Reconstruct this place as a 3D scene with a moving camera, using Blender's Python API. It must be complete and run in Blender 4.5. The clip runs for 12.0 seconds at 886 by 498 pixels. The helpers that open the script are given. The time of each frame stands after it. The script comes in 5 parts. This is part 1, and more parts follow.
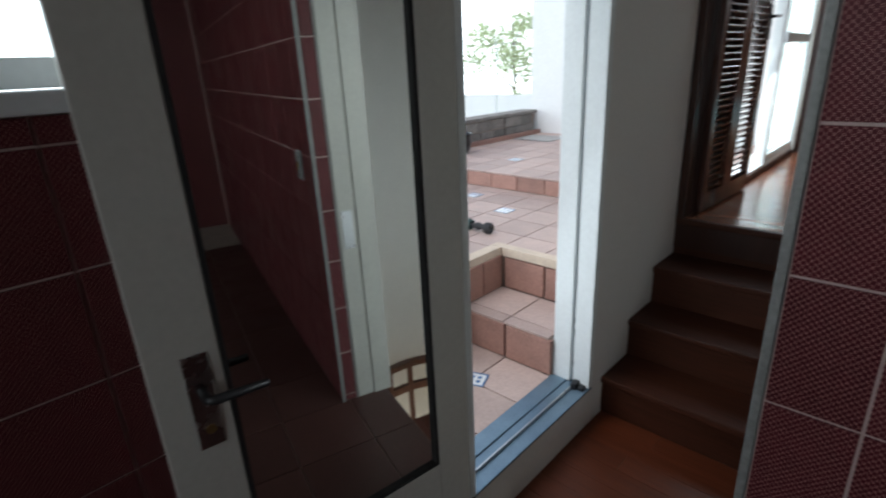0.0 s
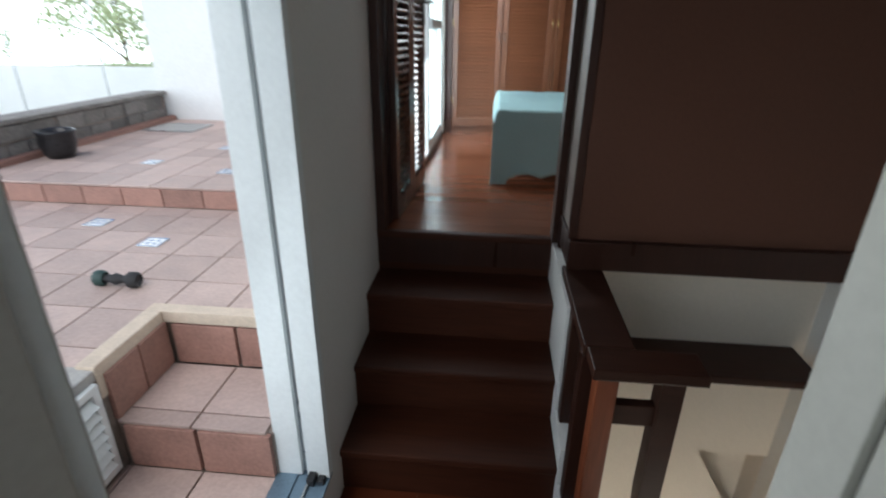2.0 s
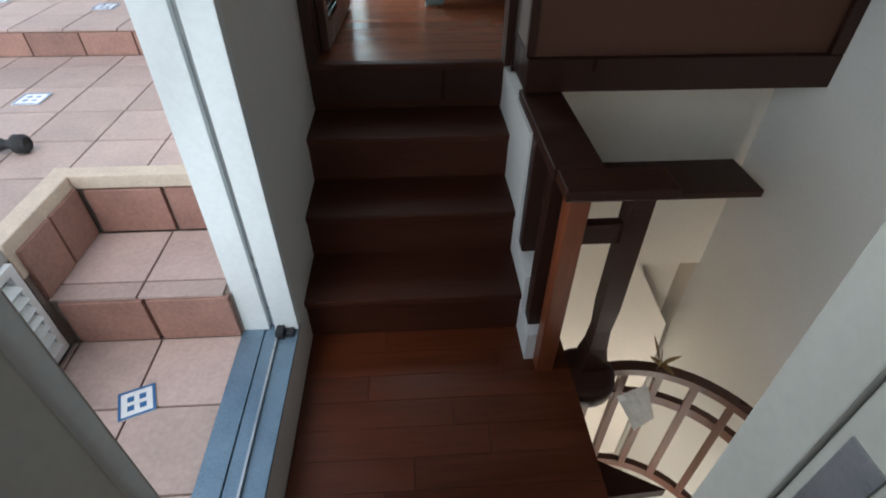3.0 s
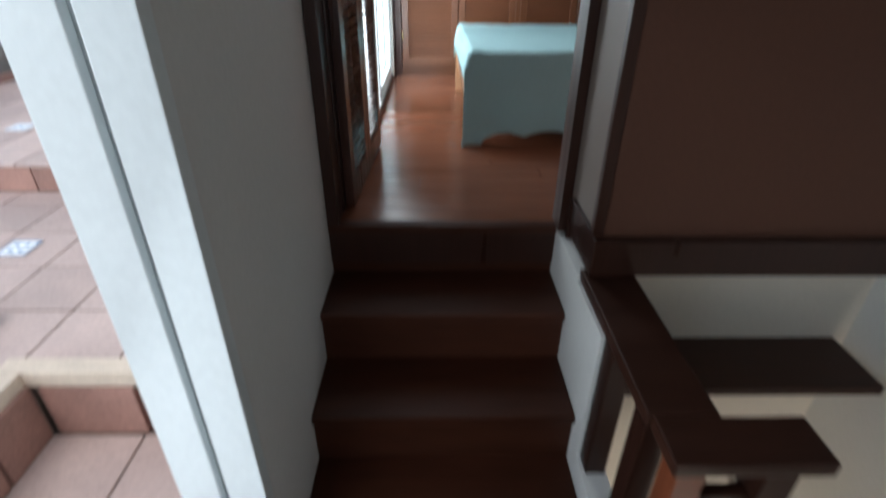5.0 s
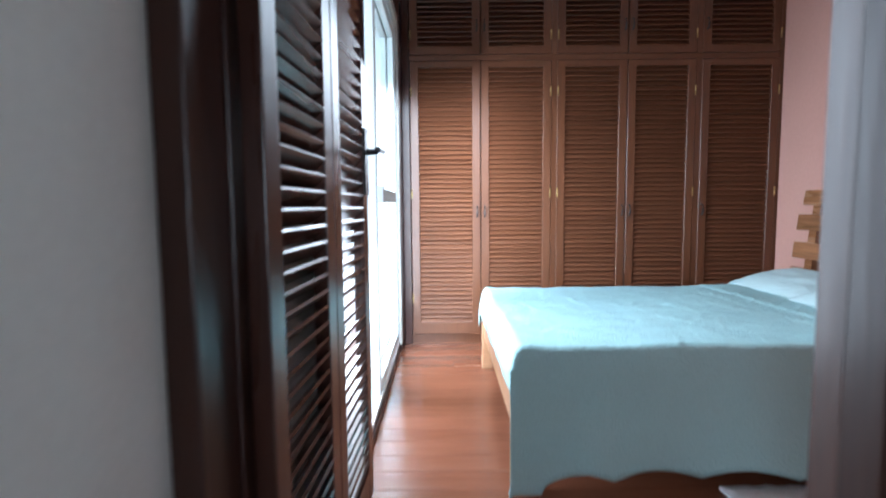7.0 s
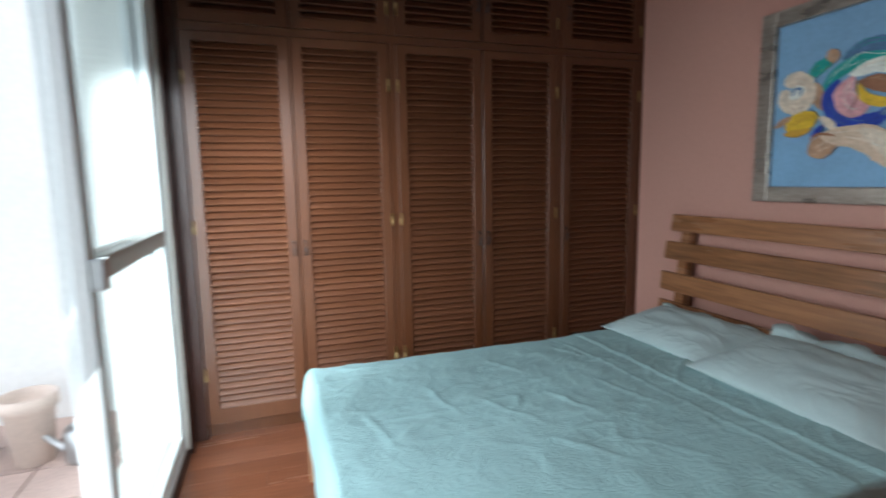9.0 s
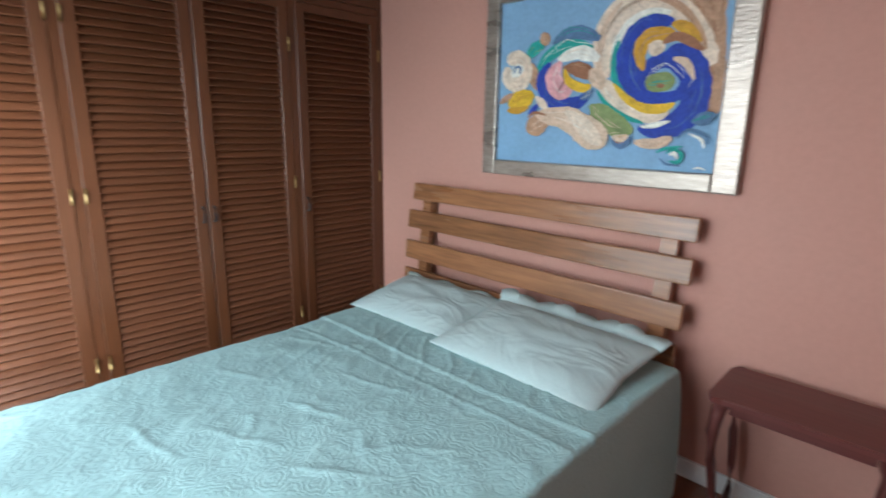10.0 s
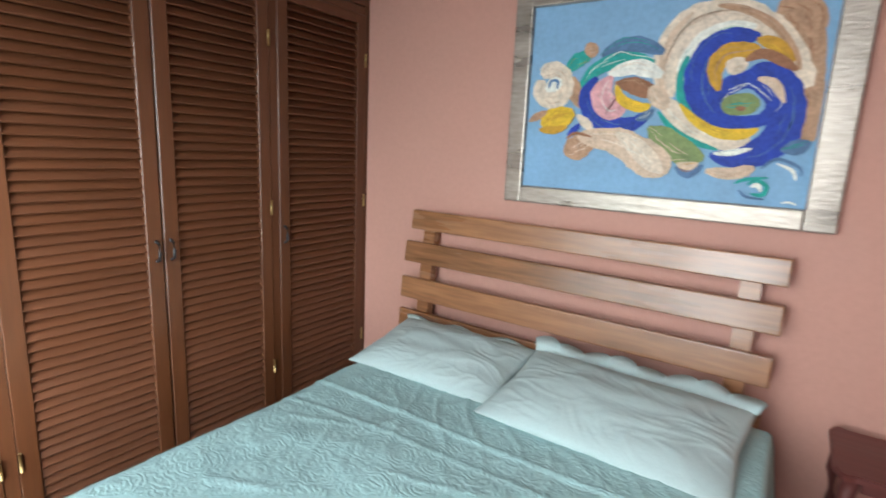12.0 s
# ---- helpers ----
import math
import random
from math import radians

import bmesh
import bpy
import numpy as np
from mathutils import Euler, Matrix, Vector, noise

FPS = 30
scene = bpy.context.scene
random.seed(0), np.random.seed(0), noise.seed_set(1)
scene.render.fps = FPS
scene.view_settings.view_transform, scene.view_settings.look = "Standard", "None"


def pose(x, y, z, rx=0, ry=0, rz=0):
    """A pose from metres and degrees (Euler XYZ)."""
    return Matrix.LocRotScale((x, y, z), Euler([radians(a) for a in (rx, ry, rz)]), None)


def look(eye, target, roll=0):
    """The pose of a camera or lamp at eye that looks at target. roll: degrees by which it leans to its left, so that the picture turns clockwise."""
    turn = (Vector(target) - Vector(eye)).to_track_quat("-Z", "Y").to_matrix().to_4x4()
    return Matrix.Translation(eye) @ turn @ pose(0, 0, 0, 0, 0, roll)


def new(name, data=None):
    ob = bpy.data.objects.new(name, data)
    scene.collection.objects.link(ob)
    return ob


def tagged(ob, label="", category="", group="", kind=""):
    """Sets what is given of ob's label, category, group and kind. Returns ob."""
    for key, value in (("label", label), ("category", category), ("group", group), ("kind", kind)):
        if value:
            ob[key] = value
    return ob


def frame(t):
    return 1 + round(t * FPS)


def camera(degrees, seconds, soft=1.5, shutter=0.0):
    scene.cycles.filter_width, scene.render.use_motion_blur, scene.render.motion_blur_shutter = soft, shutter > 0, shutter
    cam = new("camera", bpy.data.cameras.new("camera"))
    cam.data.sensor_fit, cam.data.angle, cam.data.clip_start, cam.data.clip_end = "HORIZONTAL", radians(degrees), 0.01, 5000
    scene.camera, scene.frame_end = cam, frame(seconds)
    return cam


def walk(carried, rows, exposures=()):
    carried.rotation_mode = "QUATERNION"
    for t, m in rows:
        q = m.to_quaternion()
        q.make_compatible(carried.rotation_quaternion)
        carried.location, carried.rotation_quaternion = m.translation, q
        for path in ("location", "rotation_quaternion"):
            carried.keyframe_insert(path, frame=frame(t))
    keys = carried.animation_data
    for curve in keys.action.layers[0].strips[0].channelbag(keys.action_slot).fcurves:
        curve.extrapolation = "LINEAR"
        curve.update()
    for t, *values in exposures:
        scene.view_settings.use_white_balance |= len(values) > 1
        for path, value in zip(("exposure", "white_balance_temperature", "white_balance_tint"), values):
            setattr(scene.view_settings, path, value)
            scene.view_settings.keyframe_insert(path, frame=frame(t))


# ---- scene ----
cam = camera(81.9, 12.0, soft=1.8, shutter=0.5)
PATH = [
    (0, (0.021, 2.75, 1.784), (-1.292, 4.101, 1.113), -2.7),
    (0.5, (-0.041, 2.79, 1.779), (-1.089, 4.363, 1.128), -1.8),
    (1, (-0.122, 2.933, 1.755), (-0.874, 4.662, 1.087), -0.0),
    (1.5, (-0.26, 3.153, 1.738), (-0.758, 4.968, 1.065), -0.1),
    (2, (-0.426, 3.364, 1.844), (-0.598, 5.193, 1.053), 0.7),
    (2.5, (-0.487, 3.456, 1.751), (-0.452, 5.125, 0.65), -0.7),
    (2.7, (-0.528, 3.446, 1.736), (-0.422, 5.031, 0.522), 0.3),
    (4.5, (-0.538, 3.819, 1.688), (-0.487, 5.274, 0.317), 1.4),
    (5, (-0.587, 4.018, 1.804), (-0.549, 5.747, 0.798), 0.7),
    (5.5, (-0.622, 4.111, 1.859), (-0.55, 5.999, 1.201), 1.9),
    (6, (-0.588, 4.305, 1.787), (-0.589, 6.274, 1.436), -0.1),
    (6.5, (-0.586, 4.661, 1.739), (-0.642, 6.649, 1.521), -1.0),
    (7, (-0.64, 5.142, 1.827), (-0.64, 7.135, 1.657), -0.5),
    (7.2, (-0.608, 5.266, 1.867), (-0.557, 7.26, 1.723), -0.1),
    (8.8, (-0.561, 5.977, 2.107), (-0.063, 7.9, 1.873), -1.1),
    (9, (-0.507, 6.014, 2.096), (0.122, 7.894, 1.832), -1.0),
    (9.5, (-0.369, 6.17, 2.106), (0.712, 7.819, 1.771), -0.3),
    (10, (-0.316, 6.19, 2.187), (1.076, 7.55, 1.724), 0.9),
    (10.5, (-0.331, 6.244, 2.2), (1.247, 7.383, 1.737), 1.6),
    (11, (-0.338, 6.328, 2.215), (1.279, 7.412, 1.758), 1.8),
    (11.5, (-0.301, 6.539, 2.203), (1.33, 7.618, 1.782), 1.8),
    (12, (-0.309, 6.794, 2.18), (1.315, 7.894, 1.791), 2.7),
]
walk(cam, [(t, look(eye, target, roll)) for t, eye, target, roll in PATH],
     exposures=((0, -0.2, 6400, 10), (2, -0.15, 6400, 10), (4.5, 0.0, 6200, 10), (5.5, 0.0, 6400, 10), (6.0, 0.2, 6500, 10), (6.5, 0.85, 6400, 10), (7.2, 1.0, 5500, 10), (8.8, -0.15, 6400, 10), (9.5, 0.4, 6350, 10), (10, 0.7, 6400, 10), (10.5, 0.95, 6700, 10), (12, 0.95, 6700, 10)))


# ---- world and light ----
world = bpy.data.worlds.new("world")
scene.world = world
world.use_nodes = True
wn = world.node_tree.nodes
sky = wn.new("ShaderNodeTexSky")
sky.sky_type = "NISHITA"
sky.sun_disc = False
sky.sun_elevation, sky.sun_rotation = radians(60), radians(205)
sky.air_density, sky.dust_density = 1.0, 0.8
wn["Background"].inputs["Strength"].default_value = 0.15
world.node_tree.links.new(sky.outputs[0], wn["Background"].inputs["Color"])
sun = new("sun", bpy.data.lights.new("sun", "SUN"))
sun.data.energy, sun.data.angle, sun.data.color = 1.5, radians(35), (1.0, 0.98, 0.95)
sun.matrix_world = look((-2.2, -4.8, 9), (0, 0, 0))


def window_light(x, y0, y1, z0, z1, power, side=-0.15, down=0.45, color=(0.86, 0.95, 1.0)):
    """Sky light that enters by an opening in a wall along y; shines towards +x."""
    lamp = new("window_light", bpy.data.lights.new("window_light", "AREA"))
    lamp.data.shape, lamp.data.size, lamp.data.size_y = "RECTANGLE", y1 - y0, z1 - z0
    lamp.data.energy, lamp.data.color = power, color
    lamp.matrix_world = look((x, (y0 + y1) / 2, (z0 + z1) / 2), (x + 1, (y0 + y1) / 2 + side, (z0 + z1) / 2 - down))
    return lamp


window_light(-0.915, 6.80, 7.42, 1.0, 2.85, 17, -0.5, 0.7)
window_light(-0.915, 7.48, 8.42, 1.0, 2.85, 11, 0.0, 0.6)
low_sky = window_light(-0.915, 7.48, 8.42, 0.98, 2.6, 20, 1.7, 0.7)
low_sky.data.spread = radians(105)
window_light(-1.22, 3.75, 4.7, 0.35, 2.2, 4.4)
window_light(-1.18, 1.8, 3.0, 1.85, 2.68, 5)
lamp = new("window_light", bpy.data.lights.new("window_light", "AREA"))
lamp.data.shape, lamp.data.size, lamp.data.size_y, lamp.data.energy, lamp.data.color = "RECTANGLE", 1.9, 1.3, 13, (0.9, 0.97, 1.0)
lamp.matrix_world = look((0.4, -1.3, 2.0), (0.4, 0.0, 1.85))
lamp = new("window_light", bpy.data.lights.new("window_light", "AREA"))
lamp.data.shape, lamp.data.size, lamp.data.size_y, lamp.data.energy, lamp.data.color = "RECTANGLE", 1.0, 1.6, 30, (1.0, 0.93, 0.82)
lamp.matrix_world = look((0.62, 3.66, -1.7), (0.62, 5.0, -1.5))

# ---- materials ----


def nodes_of(m):
    m.use_nodes = True
    return m.node_tree.nodes, m.node_tree.links, m.node_tree.nodes["Principled BSDF"]


def surface(name, color, rough=0.6, metal=0.0, vary=0.15, scale=6.0, fine=80.0, bump=0.15, stretch=(1, 1, 1), per_piece=0.0, coat=0.0, rough_vary=0.1, gloss=0.5):
    """A surface with stains at one scale and grain at another, in world metres; stretch draws the grain out along an axis."""
    m = bpy.data.materials.new(name)
    n, l, b = nodes_of(m)
    geo = n.new("ShaderNodeNewGeometry")
    mp = n.new("ShaderNodeMapping")
    mp.inputs["Scale"].default_value = stretch
    l.new(geo.outputs["Position"], mp.inputs["Vector"])
    info = n.new("ShaderNodeObjectInfo")
    shift = n.new("ShaderNodeVectorMath")
    shift.operation = "MULTIPLY_ADD"
    rnd = n.new("ShaderNodeCombineXYZ")
    for k in range(3):
        l.new(info.outputs["Random"], rnd.inputs[k])
    l.new(rnd.outputs[0], shift.inputs[0])
    shift.inputs[1].default_value = (7.0, 3.0, 5.0)
    l.new(mp.outputs[0], shift.inputs[2])
    big, small = n.new("ShaderNodeTexNoise"), n.new("ShaderNodeTexNoise")
    for tex, s, d in ((big, scale, 4), (small, fine, 3)):
        tex.inputs["Scale"].default_value, tex.inputs["Detail"].default_value = s, d
        l.new(shift.outputs[0], tex.inputs["Vector"])
    add = n.new("ShaderNodeMath")
    add.operation = "ADD"
    l.new(big.outputs["Fac"], add.inputs[0]), l.new(small.outputs["Fac"], add.inputs[1])
    rng = n.new("ShaderNodeMapRange")
    rng.inputs["From Min"].default_value, rng.inputs["From Max"].default_value = 0.6, 1.4
    rng.inputs["To Min"].default_value, rng.inputs["To Max"].default_value = 1 - vary, 1 + vary
    l.new(add.outputs[0], rng.inputs["Value"])
    piece = n.new("ShaderNodeMapRange")
    piece.inputs["To Min"].default_value, piece.inputs["To Max"].default_value = 1 - per_piece, 1 + per_piece
    l.new(info.outputs["Random"], piece.inputs["Value"])
    both = n.new("ShaderNodeMath")
    both.operation = "MULTIPLY"
    l.new(rng.outputs[0], both.inputs[0]), l.new(piece.outputs[0], both.inputs[1])
    col = n.new("ShaderNodeVectorMath")
    col.operation = "SCALE"
    col.inputs[0].default_value = color
    l.new(both.outputs[0], col.inputs["Scale"])
    l.new(col.outputs[0], b.inputs["Base Color"])
    rr = n.new("ShaderNodeMapRange")
    rr.inputs["From Min"].default_value, rr.inputs["From Max"].default_value = 0.3, 0.7
    rr.inputs["To Min"].default_value, rr.inputs["To Max"].default_value = max(0.02, rough - rough_vary), min(1, rough + rough_vary)
    l.new(big.outputs["Fac"], rr.inputs["Value"]), l.new(rr.outputs[0], b.inputs["Roughness"])
    b.inputs["Metallic"].default_value = metal
    b.inputs["Specular IOR Level"].default_value = gloss
    b.inputs["Coat Weight"].default_value = coat
    b.inputs["Coat Roughness"].default_value = 0.15
    if bump:
        bp = n.new("ShaderNodeBump")
        bp.inputs["Strength"].default_value, bp.inputs["Distance"].default_value = bump, 0.004
        l.new(small.outputs["Fac"], bp.inputs["Height"]), l.new(bp.outputs[0], b.inputs["Normal"])
    return m


def wood(name, color, along="z", rough=0.35, vary=0.3, per_piece=0.12, coat=0.0, bump=0.12, gloss=0.5):
    k = {"x": (0.08, 1, 1), "y": (1, 0.08, 1), "z": (1, 1, 0.08)}[along]
    return surface(name, color, rough, 0, vary, 9, 70, bump, k, per_piece, coat, 0.08, gloss)


def tile_red():
    """Glazed burgundy tile with a diamond pattern of fine raised dots."""
    m = surface("burgundy_tile", (0.075, 0.0105, 0.015), 0.42, vary=0.2, scale=5, fine=40, bump=0.0, per_piece=0.1)
    n, l, b = nodes_of(m)
    geo = n.new("ShaderNodeNewGeometry")
    sep = n.new("ShaderNodeSeparateXYZ")
    l.new(geo.outputs["Position"], sep.inputs[0])

    def math2(op, a, c):
        q = n.new("ShaderNodeMath")
        q.operation = op
        for k, v in enumerate((a, c)):
            if isinstance(v, (int, float)):
                q.inputs[k].default_value = v
            else:
                l.new(v, q.inputs[k])
        return q.outputs[0]
    h = math2("ADD", sep.outputs["X"], sep.outputs["Y"])
    K = 640.0
    cluster = math2("MULTIPLY", math2("SINE", math2("MULTIPLY", h, K), 0), math2("SINE", math2("MULTIPLY", sep.outputs["Z"], K), 0))
    fine = math2("MULTIPLY", math2("SINE", math2("MULTIPLY", h, 2 * K), 0), math2("SINE", math2("MULTIPLY", sep.outputs["Z"], 2 * K), 0))
    both = math2("MULTIPLY", math2("ABSOLUTE", fine, 0), math2("GREATER_THAN", cluster, 0.22))
    dots = n.new("ShaderNodeMapRange")
    dots.inputs["From Min"].default_value, dots.inputs["From Max"].default_value = 0.50, 0.75
    l.new(both, dots.inputs["Value"])
    mix = n.new("ShaderNodeMix")
    mix.data_type = "RGBA"
    l.new(dots.outputs[0], mix.inputs["Factor"])
    l.new(b.inputs["Base Color"].links[0].from_socket, mix.inputs["A"])
    mix.inputs["B"].default_value = (0.46, 0.24, 0.22, 1)
    l.new(mix.outputs["Result"], b.inputs["Base Color"])
    bp = n.new("ShaderNodeBump")
    b.inputs["Specular IOR Level"].default_value = 0.12
    bp.inputs["Strength"].default_value, bp.inputs["Distance"].default_value = 0.4, 0.001
    l.new(dots.outputs[0], bp.inputs["Height"]), l.new(bp.outputs[0], b.inputs["Normal"])
    return m


def clear_glass(name):
    """Thin window glass: mostly clear, with a faint gloss."""
    m = bpy.data.materials.new(name)
    n, l, b = nodes_of(m)
    clear, shine, mix = n.new("ShaderNodeBsdfTransparent"), n.new("ShaderNodeBsdfGlossy"), n.new("ShaderNodeMixShader")
    clear.inputs["Color"].default_value = (0.95, 0.98, 0.98, 1)
    shine.inputs["Roughness"].default_value = 0.02
    mix.inputs["Fac"].default_value = 0.06
    l.new(clear.outputs[0], mix.inputs[1]), l.new(shine.outputs[0], mix.inputs[2])
    l.new(mix.outputs[0], n["Material Output"].inputs["Surface"])
    return m


M_PLASTER = surface("white_plaster", (0.70, 0.69, 0.66), 0.85, vary=0.05, scale=2.5, fine=60, bump=0.25)
M_CREAM = surface("cream_plaster", (0.74, 0.68, 0.60), 0.85, vary=0.05, scale=2.5, fine=60, bump=0.25)
M_PINK = surface("salmon_plaster", (0.50, 0.258, 0.208), 0.8, vary=0.05, scale=2.0, fine=50, bump=0.25)
M_BROWNP = surface("brown_painted_panel", (0.088, 0.038, 0.025), 0.55, vary=0.08, scale=2.0, fine=60, bump=0.12, gloss=0.2)
M_CEIL = surface("ceiling_plaster", (0.78, 0.77, 0.74), 0.9, vary=0.04, scale=2, fine=60, bump=0.2)
M_EXT = surface("exterior_white_wall", (0.80, 0.81, 0.80), 0.85, vary=0.06, scale=1.3, fine=40, bump=0.3)
M_TILE = tile_red()
M_GROUT = surface("pale_grout", (0.50, 0.38, 0.35), 0.9, vary=0.15, fine=120, bump=0.2)
M_TRIM = surface("pale_tile_trim", (0.22, 0.22, 0.21), 0.5, vary=0.25, scale=20, fine=120, bump=0.2)
M_WHITEF = surface("white_enamel", (0.72, 0.76, 0.76), 0.4, vary=0.06, scale=4, fine=60, bump=0.06)
M_CREAMF = surface("cream_enamel", (0.46, 0.45, 0.40), 0.45, vary=0.08, scale=6, fine=60, bump=0.08)
M_GREYD = surface("grey_painted_metal", (0.50, 0.49, 0.45), 0.5, vary=0.07, scale=4, fine=60, bump=0.06)
M_ALU = surface("aluminium", (0.45, 0.47, 0.48), 0.35, 0.9, 0.12, 12, 120, 0.05)
M_TRACK = surface("blue_grey_track", (0.16, 0.24, 0.31), 0.4, 0.4, 0.2, 12, 120, 0.1)
M_BLACK = surface("black_metal", (0.02, 0.02, 0.022), 0.35, 0.3, 0.2, 30, 120, 0.05)
M_CHROME = surface("worn_chrome", (0.5, 0.5, 0.5), 0.25, 1.0, 0.15, 30, 120, 0.05)
M_RUBBER = surface("black_rubber", (0.015, 0.015, 0.016), 0.7, 0, 0.2, 30, 120, 0.1)
M_BRASS = surface("dull_brass", (0.42, 0.30, 0.13), 0.4, 0.9, 0.2, 30, 120, 0.05)
M_STAIR = wood("dark_stair_wood", (0.046, 0.014, 0.007), "x", 0.5, 0.35, 0.1, gloss=0.18)
M_FLOORW = wood("red_floor_wood", (0.175, 0.062, 0.032), "x", 0.2, 0.22, 0.07)
M_LANDW = wood("landing_floor_wood", (0.092, 0.022, 0.008), "x", 0.38, 0.3, 0.10, gloss=0.3)
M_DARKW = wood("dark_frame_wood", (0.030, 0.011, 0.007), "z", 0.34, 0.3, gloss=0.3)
M_RAILW = wood("dark_rail_wood", (0.042, 0.016, 0.010), "x", 0.4, 0.3, gloss=0.25)
M_NEWEL = wood("red_newel_wood", (0.17, 0.045, 0.018), "z", 0.35, 0.3)
M_WARD = wood("wardrobe_wood", (0.095, 0.033, 0.013), "z", 0.36, 0.25, 0.05)
M_SLAT = wood("wardrobe_slat_wood", (0.105, 0.037, 0.016), "x", 0.40, 0.2, 0.08, bump=0.03)
M_DOORW = wood("door_wood", (0.050, 0.018, 0.012), "z", 0.3, 0.3, gloss=0.35)
M_DOORS = wood("door_slat_wood", (0.066, 0.025, 0.016), "y", 0.26, 0.25, 0.08, gloss=0.4)
M_HEAD = wood("headboard_wood", (0.25, 0.108, 0.048), "y", 0.28, 0.5, 0.1, 0.15)
M_TABLE = wood("mahogany_table", (0.105, 0.030, 0.026), "y", 0.33, 0.2)
M_CLOTH = surface("pale_aqua_cotton", (0.335, 0.53, 0.54), 0.9, vary=0.07, scale=5, fine=160, bump=0.14)
M_PILLOW = surface("pale_aqua_pillow_cotton", (0.41, 0.515, 0.515), 0.9, vary=0.06, scale=9, fine=160, bump=0.15)
M_MATT = surface("mattress_ticking", (0.62, 0.60, 0.56), 0.9, vary=0.05)
M_RUG = surface("white_pile_rug", (0.62, 0.63, 0.62), 0.95, vary=0.2, scale=30, fine=180, bump=0.8)
M_TERRA = surface("terracotta_tile", (0.46, 0.35, 0.31), 0.7, vary=0.16, scale=7, fine=60, bump=0.2, per_piece=0.14)
M_TERRAD = surface("terracotta_riser_tile", (0.31, 0.17, 0.135), 0.7, vary=0.25, scale=9, fine=60, bump=0.25, per_piece=0.15)
M_MORTAR = surface("grey_mortar", (0.27, 0.22, 0.19), 0.95, vary=0.2, scale=12, fine=90, bump=0.4)
M_EDGE = surface("cream_mortar_edge", (0.58, 0.48, 0.38), 0.85, vary=0.15, scale=14, fine=90, bump=0.4)
M_STONE = surface("grey_rough_stone", (0.20, 0.185, 0.17), 0.95, vary=0.35, scale=8, fine=40, bump=0.9, per_piece=0.2)
M_CONC = surface("worn_concrete", (0.38, 0.37, 0.35), 0.95, vary=0.2, scale=7, fine=60, bump=0.5)
M_PANE = clear_glass("window_glass")
M_BLUET = surface("blue_glaze", (0.03, 0.12, 0.28), 0.3, vary=0.15)
M_WHITET = surface("white_glaze", (0.72, 0.74, 0.74), 0.3, vary=0.08)
M_PLAST = surface("ivory_plastic", (0.26, 0.275, 0.27), 0.4, vary=0.04, bump=0.03)
M_KFLOOR = surface("brown_kitchen_floor_tile", (0.07, 0.032, 0.027), 0.4, vary=0.15, per_piece=0.1)
M_GRASS = surface("far_ground", (0.10, 0.12, 0.06), 0.95, vary=0.3, scale=0.6, fine=6)
M_LEAF = surface("green_leaf", (0.50, 0.57, 0.33), 0.6, vary=0.3, scale=3, fine=30, bump=0)
M_BARK = surface("tree_bark", (0.12, 0.09, 0.065), 0.9, vary=0.3, scale=8, fine=50, bump=0.5)
M_MIRROR = surface("mirror_glass", (0.80, 0.83, 0.80), 0.015, 1.0, 0.03, 3, 20, 0.0, rough_vary=0.01)

# ---- building helpers ----


def box(bm, x0, x1, y0, y1, z0, z1):
    v = [bm.verts.new((x, y, z)) for x in (x0, x1) for y in (y0, y1) for z in (z0, z1)]
    for f in ((0, 1, 3, 2), (4, 6, 7, 5), (0, 4, 5, 1), (2, 3, 7, 6), (0, 2, 6, 4), (1, 5, 7, 3)):
        bm.faces.new([v[i] for i in f])
    return v


def boxes(*dims, bevel=0.0):
    bm = bmesh.new()
    for d in dims:
        box(bm, *d)
    if bevel:
        bmesh.ops.bevel(bm, geom=list(bm.edges), offset=bevel, segments=2, affect="EDGES", profile=0.6)
    bmesh.ops.recalc_face_normals(bm, faces=bm.faces)
    return bm


def mesh_of(name, bm, material, smooth=False):
    me = bpy.data.meshes.new(name)
    bm.to_mesh(me)
    bm.free()
    me.materials.append(material)
    if smooth:
        for p in me.polygons:
            p.use_smooth = True
    return me


def thing(name, at, label, category, group=""):
    ob = new(name)
    ob.empty_display_size = 0.1
    ob.location = at
    return tagged(ob, label, category, group)


def part(name, bm, material, parent, label="", smooth=False):
    """Links a bmesh, in world metres, as one mesh under a thing or under a part."""
    ob = new(name, mesh_of(name, bm, material, smooth))
    ob.parent = parent
    ob.matrix_parent_inverse = Matrix.Translation(parent.location).inverted() if parent.parent is None else Matrix.Identity(4)
    return tagged(ob, label) if label else ob


def single(name, bm, material, label, category, group="", kind="", smooth=False):
    return tagged(new(name, mesh_of(name, bm, material, smooth)), label, category, group, kind)


def setting(name, bm, material, label, category):
    return single(name, bm, material, label, category, kind="structure")


